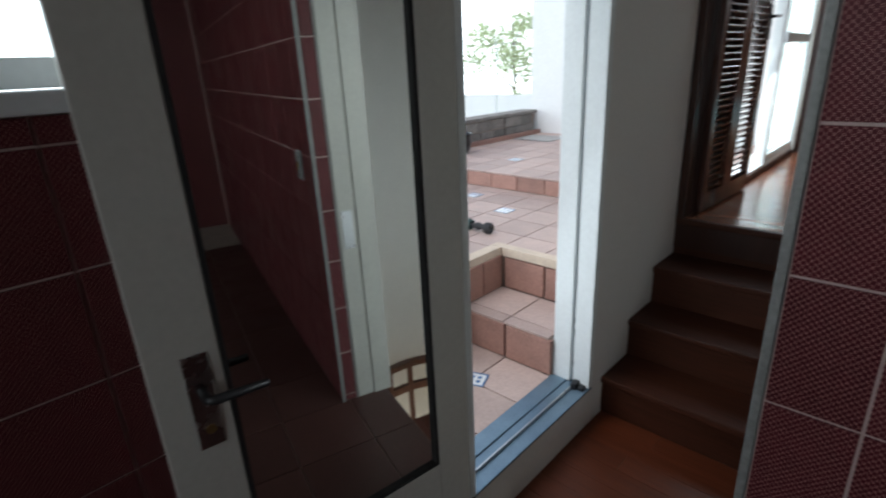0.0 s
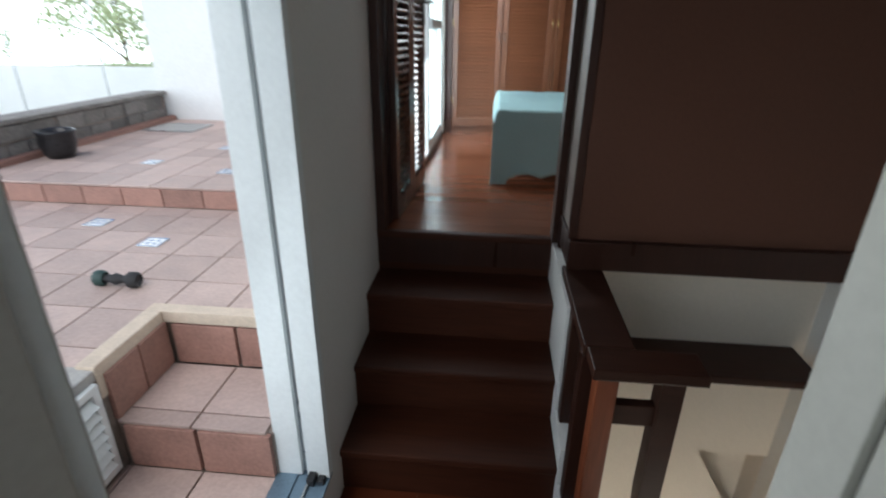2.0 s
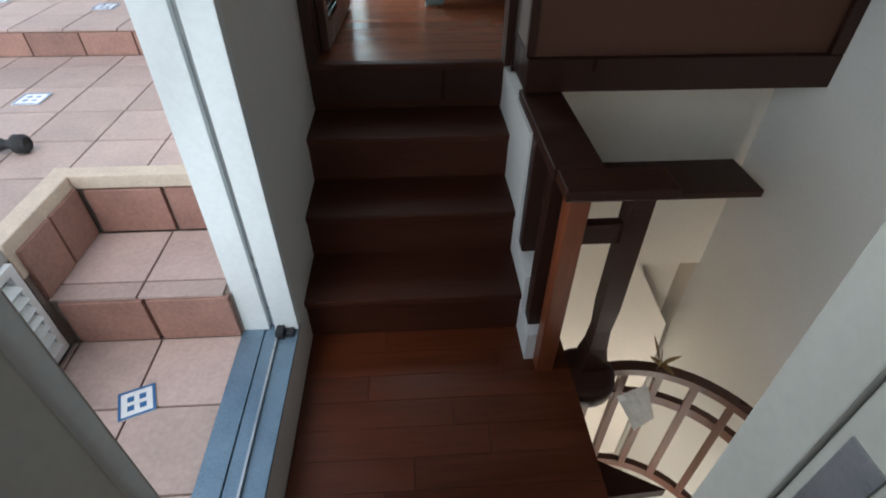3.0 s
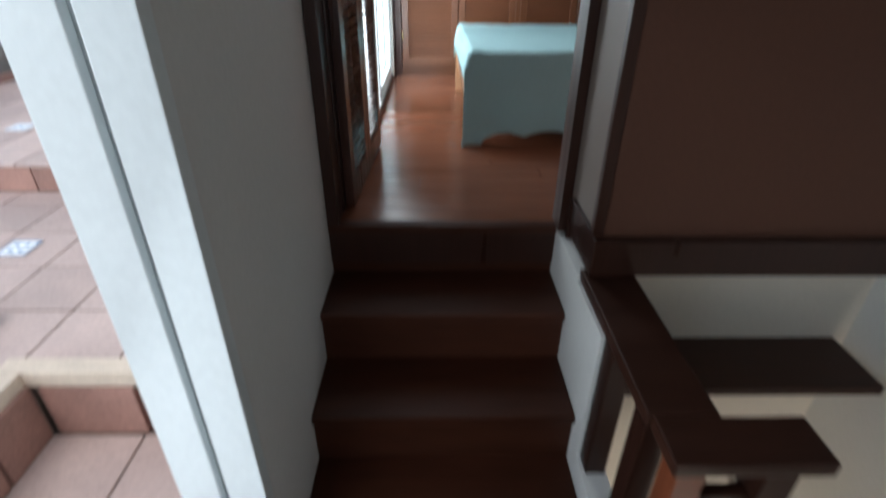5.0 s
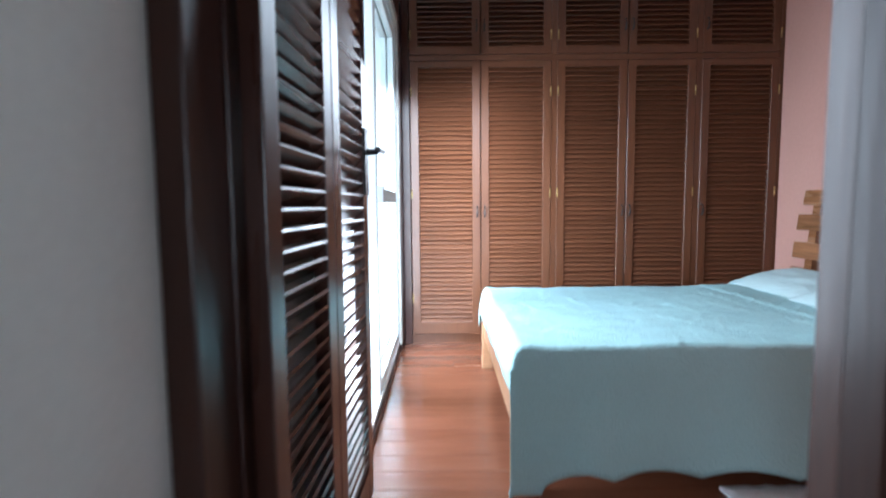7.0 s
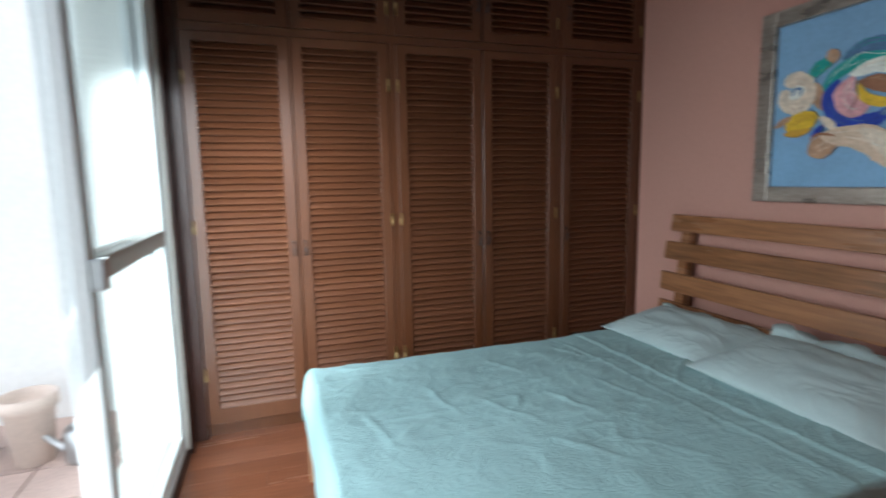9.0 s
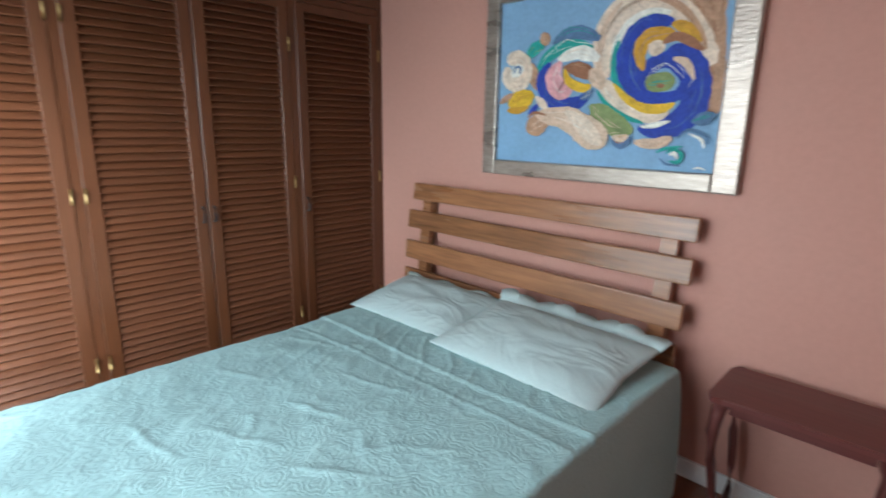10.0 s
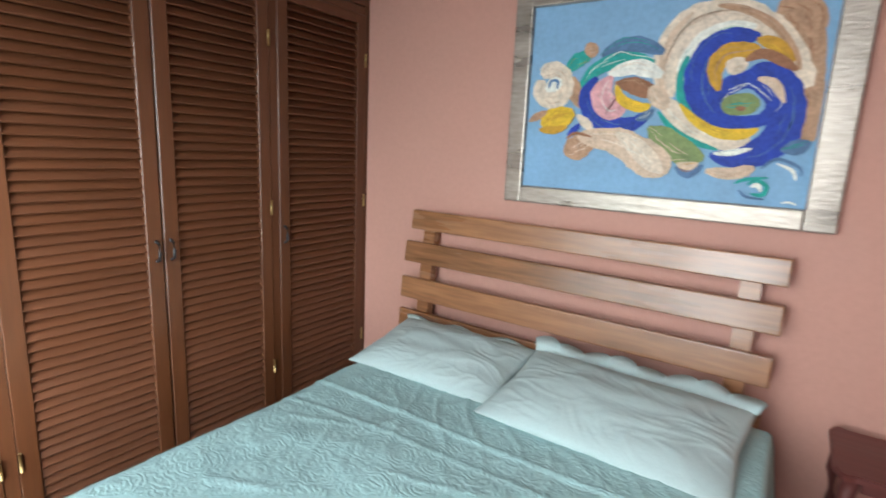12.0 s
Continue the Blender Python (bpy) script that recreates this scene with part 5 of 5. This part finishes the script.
def tree(x, y, base, top, spread, seed, count):
    rnd = random.Random(seed)
    ob = thing("tree", (x, y, base), "leafy green tree behind the far garden wall", "tree", "trees beyond the terrace")
    bm = bmesh.new()
    mid = base + (top - base) * 0.55
    tube(bm, [(x, y, base), (x + 0.08, y, base + (mid - base) * 0.5), (x, y + 0.1, mid), (x - 0.1, y, top - 0.4)], [0.11, 0.08, 0.05, 0.02], 9)
    tips = []
    for k in range(11):
        a, f = rnd.uniform(0, 6.28), rnd.uniform(0.35, 0.95)
        z = base + (top - base) * (0.45 + 0.45 * rnd.random())
        tip = Vector((x + spread * f * math.cos(a), y + spread * f * math.sin(a), z + rnd.uniform(0.2, 0.7)))
        st = Vector((x, y, z - 0.4))
        tube(bm, [st, st.lerp(tip, 0.5) + Vector((0, 0, 0.15)), tip], [0.03, 0.018, 0.008], 6)
        tips.append(tip)
    part("trunk", bm, M_BARK, ob)
    bm = bmesh.new()
    for k in range(count):
        c = rnd.choice(tips) + Vector((rnd.gauss(0, 0.30), rnd.gauss(0, 0.30), rnd.gauss(0, 0.24)))
        m = Matrix.Translation(c) @ Euler((rnd.uniform(0, 6.3), rnd.uniform(0, 6.3), rnd.uniform(0, 6.3))).to_matrix().to_4x4()
        s_ = rnd.uniform(0.04, 0.085)
        vs = [bm.verts.new(m @ Vector(p)) for p in ((-s_, 0, 0), (0, -s_ * 0.45, 0.01), (s_, 0, 0), (0, s_ * 0.45, 0.01))]
        bm.faces.new(vs)
    tagged(part("crown", bm, M_LEAF, ob), kind="stuff")


tree(-10.4, 17.2, -3.0, 3.4, 1.5, 3, 4200)
tree(-7.4, 17.6, -3.0, 3.8, 1.3, 7, 4000)
tree(-14.5, 16.6, -3.0, 3.9, 1.7, 9, 4200)

# inset decorated tiles in the paving


def inset_tile(x, y, z, size, spin):
    t_ = thing("decorated_tile", (x, y, z), "small white and blue patterned tile set in the paving", "tile", "decorated tiles in the paving")
    m = Matrix.Translation((x, y, z)) @ Matrix.Rotation(radians(spin), 4, "Z")
    h_ = size / 2

    def add(name, dims, material):
        bm = boxes(*dims)
        bmesh.ops.transform(bm, matrix=m, verts=bm.verts)
        part(name, bm, material, t_)
    add("base", [(-h_, h_, -h_, h_, 0.0, 0.004)], M_WHITET)
    e = size * 0.08
    add("border", [(-h_, h_, -h_, -h_ + e, 0.004, 0.005), (-h_, h_, h_ - e, h_, 0.004, 0.005), (-h_, -h_ + e, -h_ + e, h_ - e, 0.004, 0.005), (h_ - e, h_, -h_ + e, h_ - e, 0.004, 0.005)], M_BLUET)
    q = size * 0.13
    for sx in (-1, 1):
        for sy in (-1, 1):
            add("petal", [(sx * q * 1.25 - q * 0.7, sx * q * 1.25 + q * 0.7, sy * q * 1.25 - q * 0.7, sy * q * 1.25 + q * 0.7, 0.004, 0.005)], M_BLUET)


inset_tile(-1.485, 4.50, T0 + 0.002, 0.115, 22)
inset_tile(-1.50, 4.20, T0 + 0.002, 0.115, 0)
for x, y, z in ((-2.40, 5.98, T1), (-2.95, 5.55, T1), (-2.45, 7.05, T2), (-3.2, 7.25, T2), (-2.85, 7.85, T2), (-2.95, 6.25, T1)):
    inset_tile(x, y, z + 0.002, 0.13, 0)

# ---- pieces of floors and walls ----
P = 0.30
G = 0.008


def paving(parent, x0, x1, y0, y1, top, ox, oy):
    dims = []
    i0, i1 = math.floor((x0 - ox) / P), math.ceil((x1 - ox) / P)
    j0, j1 = math.floor((y0 - oy) / P), math.ceil((y1 - oy) / P)
    for i in range(i0, i1):
        for j in range(j0, j1):
            a, b = max(x0, ox + P * i), min(x1, ox + P * (i + 1))
            c, d = max(y0, oy + P * j), min(y1, oy + P * (j + 1))
            if b - a > 0.03 and d - c > 0.03:
                dims.append((a + G / 2, b - G / 2, c + G / 2, d - G / 2, top - 0.014, top))
    pieces("paving_tile", parent, dims, M_TERRA, 0.003)


paving(pit, -1.83, -1.2, 2.6, 4.78, T0, -1.80, 4.78)
paving(steps, -1.82, -1.2, 4.78, 5.168, 0.44, -1.82, 4.865)
paving(ter1, -4.2, -1.90, 3.2, 5.235, T1, -1.90, 5.235)
paving(ter1, -4.2, -1.2, 5.235, 6.60, T1, -1.90, 5.235)
paving(ter2, -4.22, -1.2, 6.60, 9.30, T2, -1.90, 6.60)
riser = [(-1.20 - P * (k + 1) + G, -1.20 - P * k - G, 4.776, 4.799, T0 + 0.003, 0.424) for k in range(2)]
riser += [(-1.20 - P * (k + 1) + G, -1.20 - P * k - G, 5.166, 5.189, 0.444, T1 - 0.02) for k in range(2)]
riser += [(-1.829, -1.808, 4.79 + 0.19 * k, 4.97 + 0.19 * k, 0.444, T1 - 0.005) for k in range(2)]
pieces("riser_tile", steps, riser, M_TERRAD, 0.003)
pieces("riser_tile", ter2, [(-4.22 + P * k + G / 2, -4.22 + P * (k + 1) - G / 2, 6.598, 6.617, T1 + 0.003, T2 - 0.018) for k in range(10)], M_TERRAD, 0.003)

# wooden floors
random.seed(11)
dims = []
for k in range(24):
    y0, y1 = 5.832 + 0.118 * k, 5.832 + 0.118 * (k + 1)
    x = -0.99 - random.uniform(0, 1.2)
    while x < 1.6:
        w = random.uniform(1.2, 2.2)
        a, b = max(x, -0.985), min(x + w, 1.598)
        if b - a > 0.05:
            dims.append((a, b - 0.0015, y0, y1 - 0.0015, FLOOR - 0.012, FLOOR))
        x += w
pieces("floorboard", floor_bed, dims, M_FLOORW, 0.001)
dims = []
for k in range(10):
    y0, y1 = 3.785 + 0.118 * k, 3.785 + 0.118 * (k + 1)
    cut = random.uniform(-0.8, -0.2)
    dims += [(-0.998, cut - 0.0015, y0, min(y1, 4.961) - 0.0015, -0.012, 0.0), (cut, 0.08, y0, min(y1, 4.961) - 0.0015, -0.012, 0.0)]
pieces("floorboard", floor_land, dims, M_LANDW, 0.001)

# kitchen tiles
S, Z0, J = 0.2125, 1.2695, 0.0022
rows_z = [(Z0 + S * k, Z0 + S * (k + 1)) for k in range(-5, 11)]
wall_k = bpy.data.objects["wall_kitchen_door"]
wall_w = bpy.data.objects["wall_west_kitchen"]
grout = boxes((-0.092, 3.4, 3.5745, 3.5795, KIT, 3.44), (-0.0955, -0.0905, 3.5825, 3.634, KIT, 2.45))
part("grout_bed", grout, M_GROUT, wall_k, "pale grout")
dims = []
cols = [(-0.092, 0.031)] + [(0.031 + S * k, 0.031 + S * (k + 1)) for k in range(15)]
for z0, z1 in rows_z:
    z0, z1 = max(z0, KIT), min(z1, 3.44)
    for x0, x1 in cols:
        dims.append((x0 + J, min(x1, 3.39) - J, 3.570, 3.5745, z0 + J, z1 - J))
    if z0 < 2.40:
        dims.append((-0.0995, -0.0955, 3.584, 3.633, z0 + J, min(z1, 2.44) - J))
pieces("wall_tile", wall_k, dims, M_TILE, 0.0015)
dims = []
for z0, z1 in rows_z:
    z0, z1 = max(z0, KIT), min(z1, 3.44)
    for k in range(-12, 3):
        y0, y1 = 2.90 + S * k, min(2.90 + S * (k + 1), 3.55)
        if y1 > 1.7 and z1 > 1.74 and z0 < 2.75:
            continue
        if y0 < 1.2:
            continue
        dims.append((-1.006, -1.0, y0 + J, y1 - J, z0 + J, z1 - J))
for k in range(-5, 3):
    y0, y1 = 2.90 + S * k, min(2.90 + S * (k + 1), 3.55)
    dims.append((-1.006, -1.0, y0 + J, y1 - J, 1.6945 + J, 1.7395))
pieces("wall_tile", wall_w, dims, M_TILE, 0.0015)
dims = [(-0.995 + 0.3 * i, -0.995 + 0.3 * (i + 1) - 0.004, 0.9 + 0.3 * j, min(0.9 + 0.3 * (j + 1), 3.78) - 0.004, KIT - 0.006, KIT) for i in range(12) for j in range(10)]
pieces("floor_tile", floor_kit, dims, M_KFLOOR, 0.001)
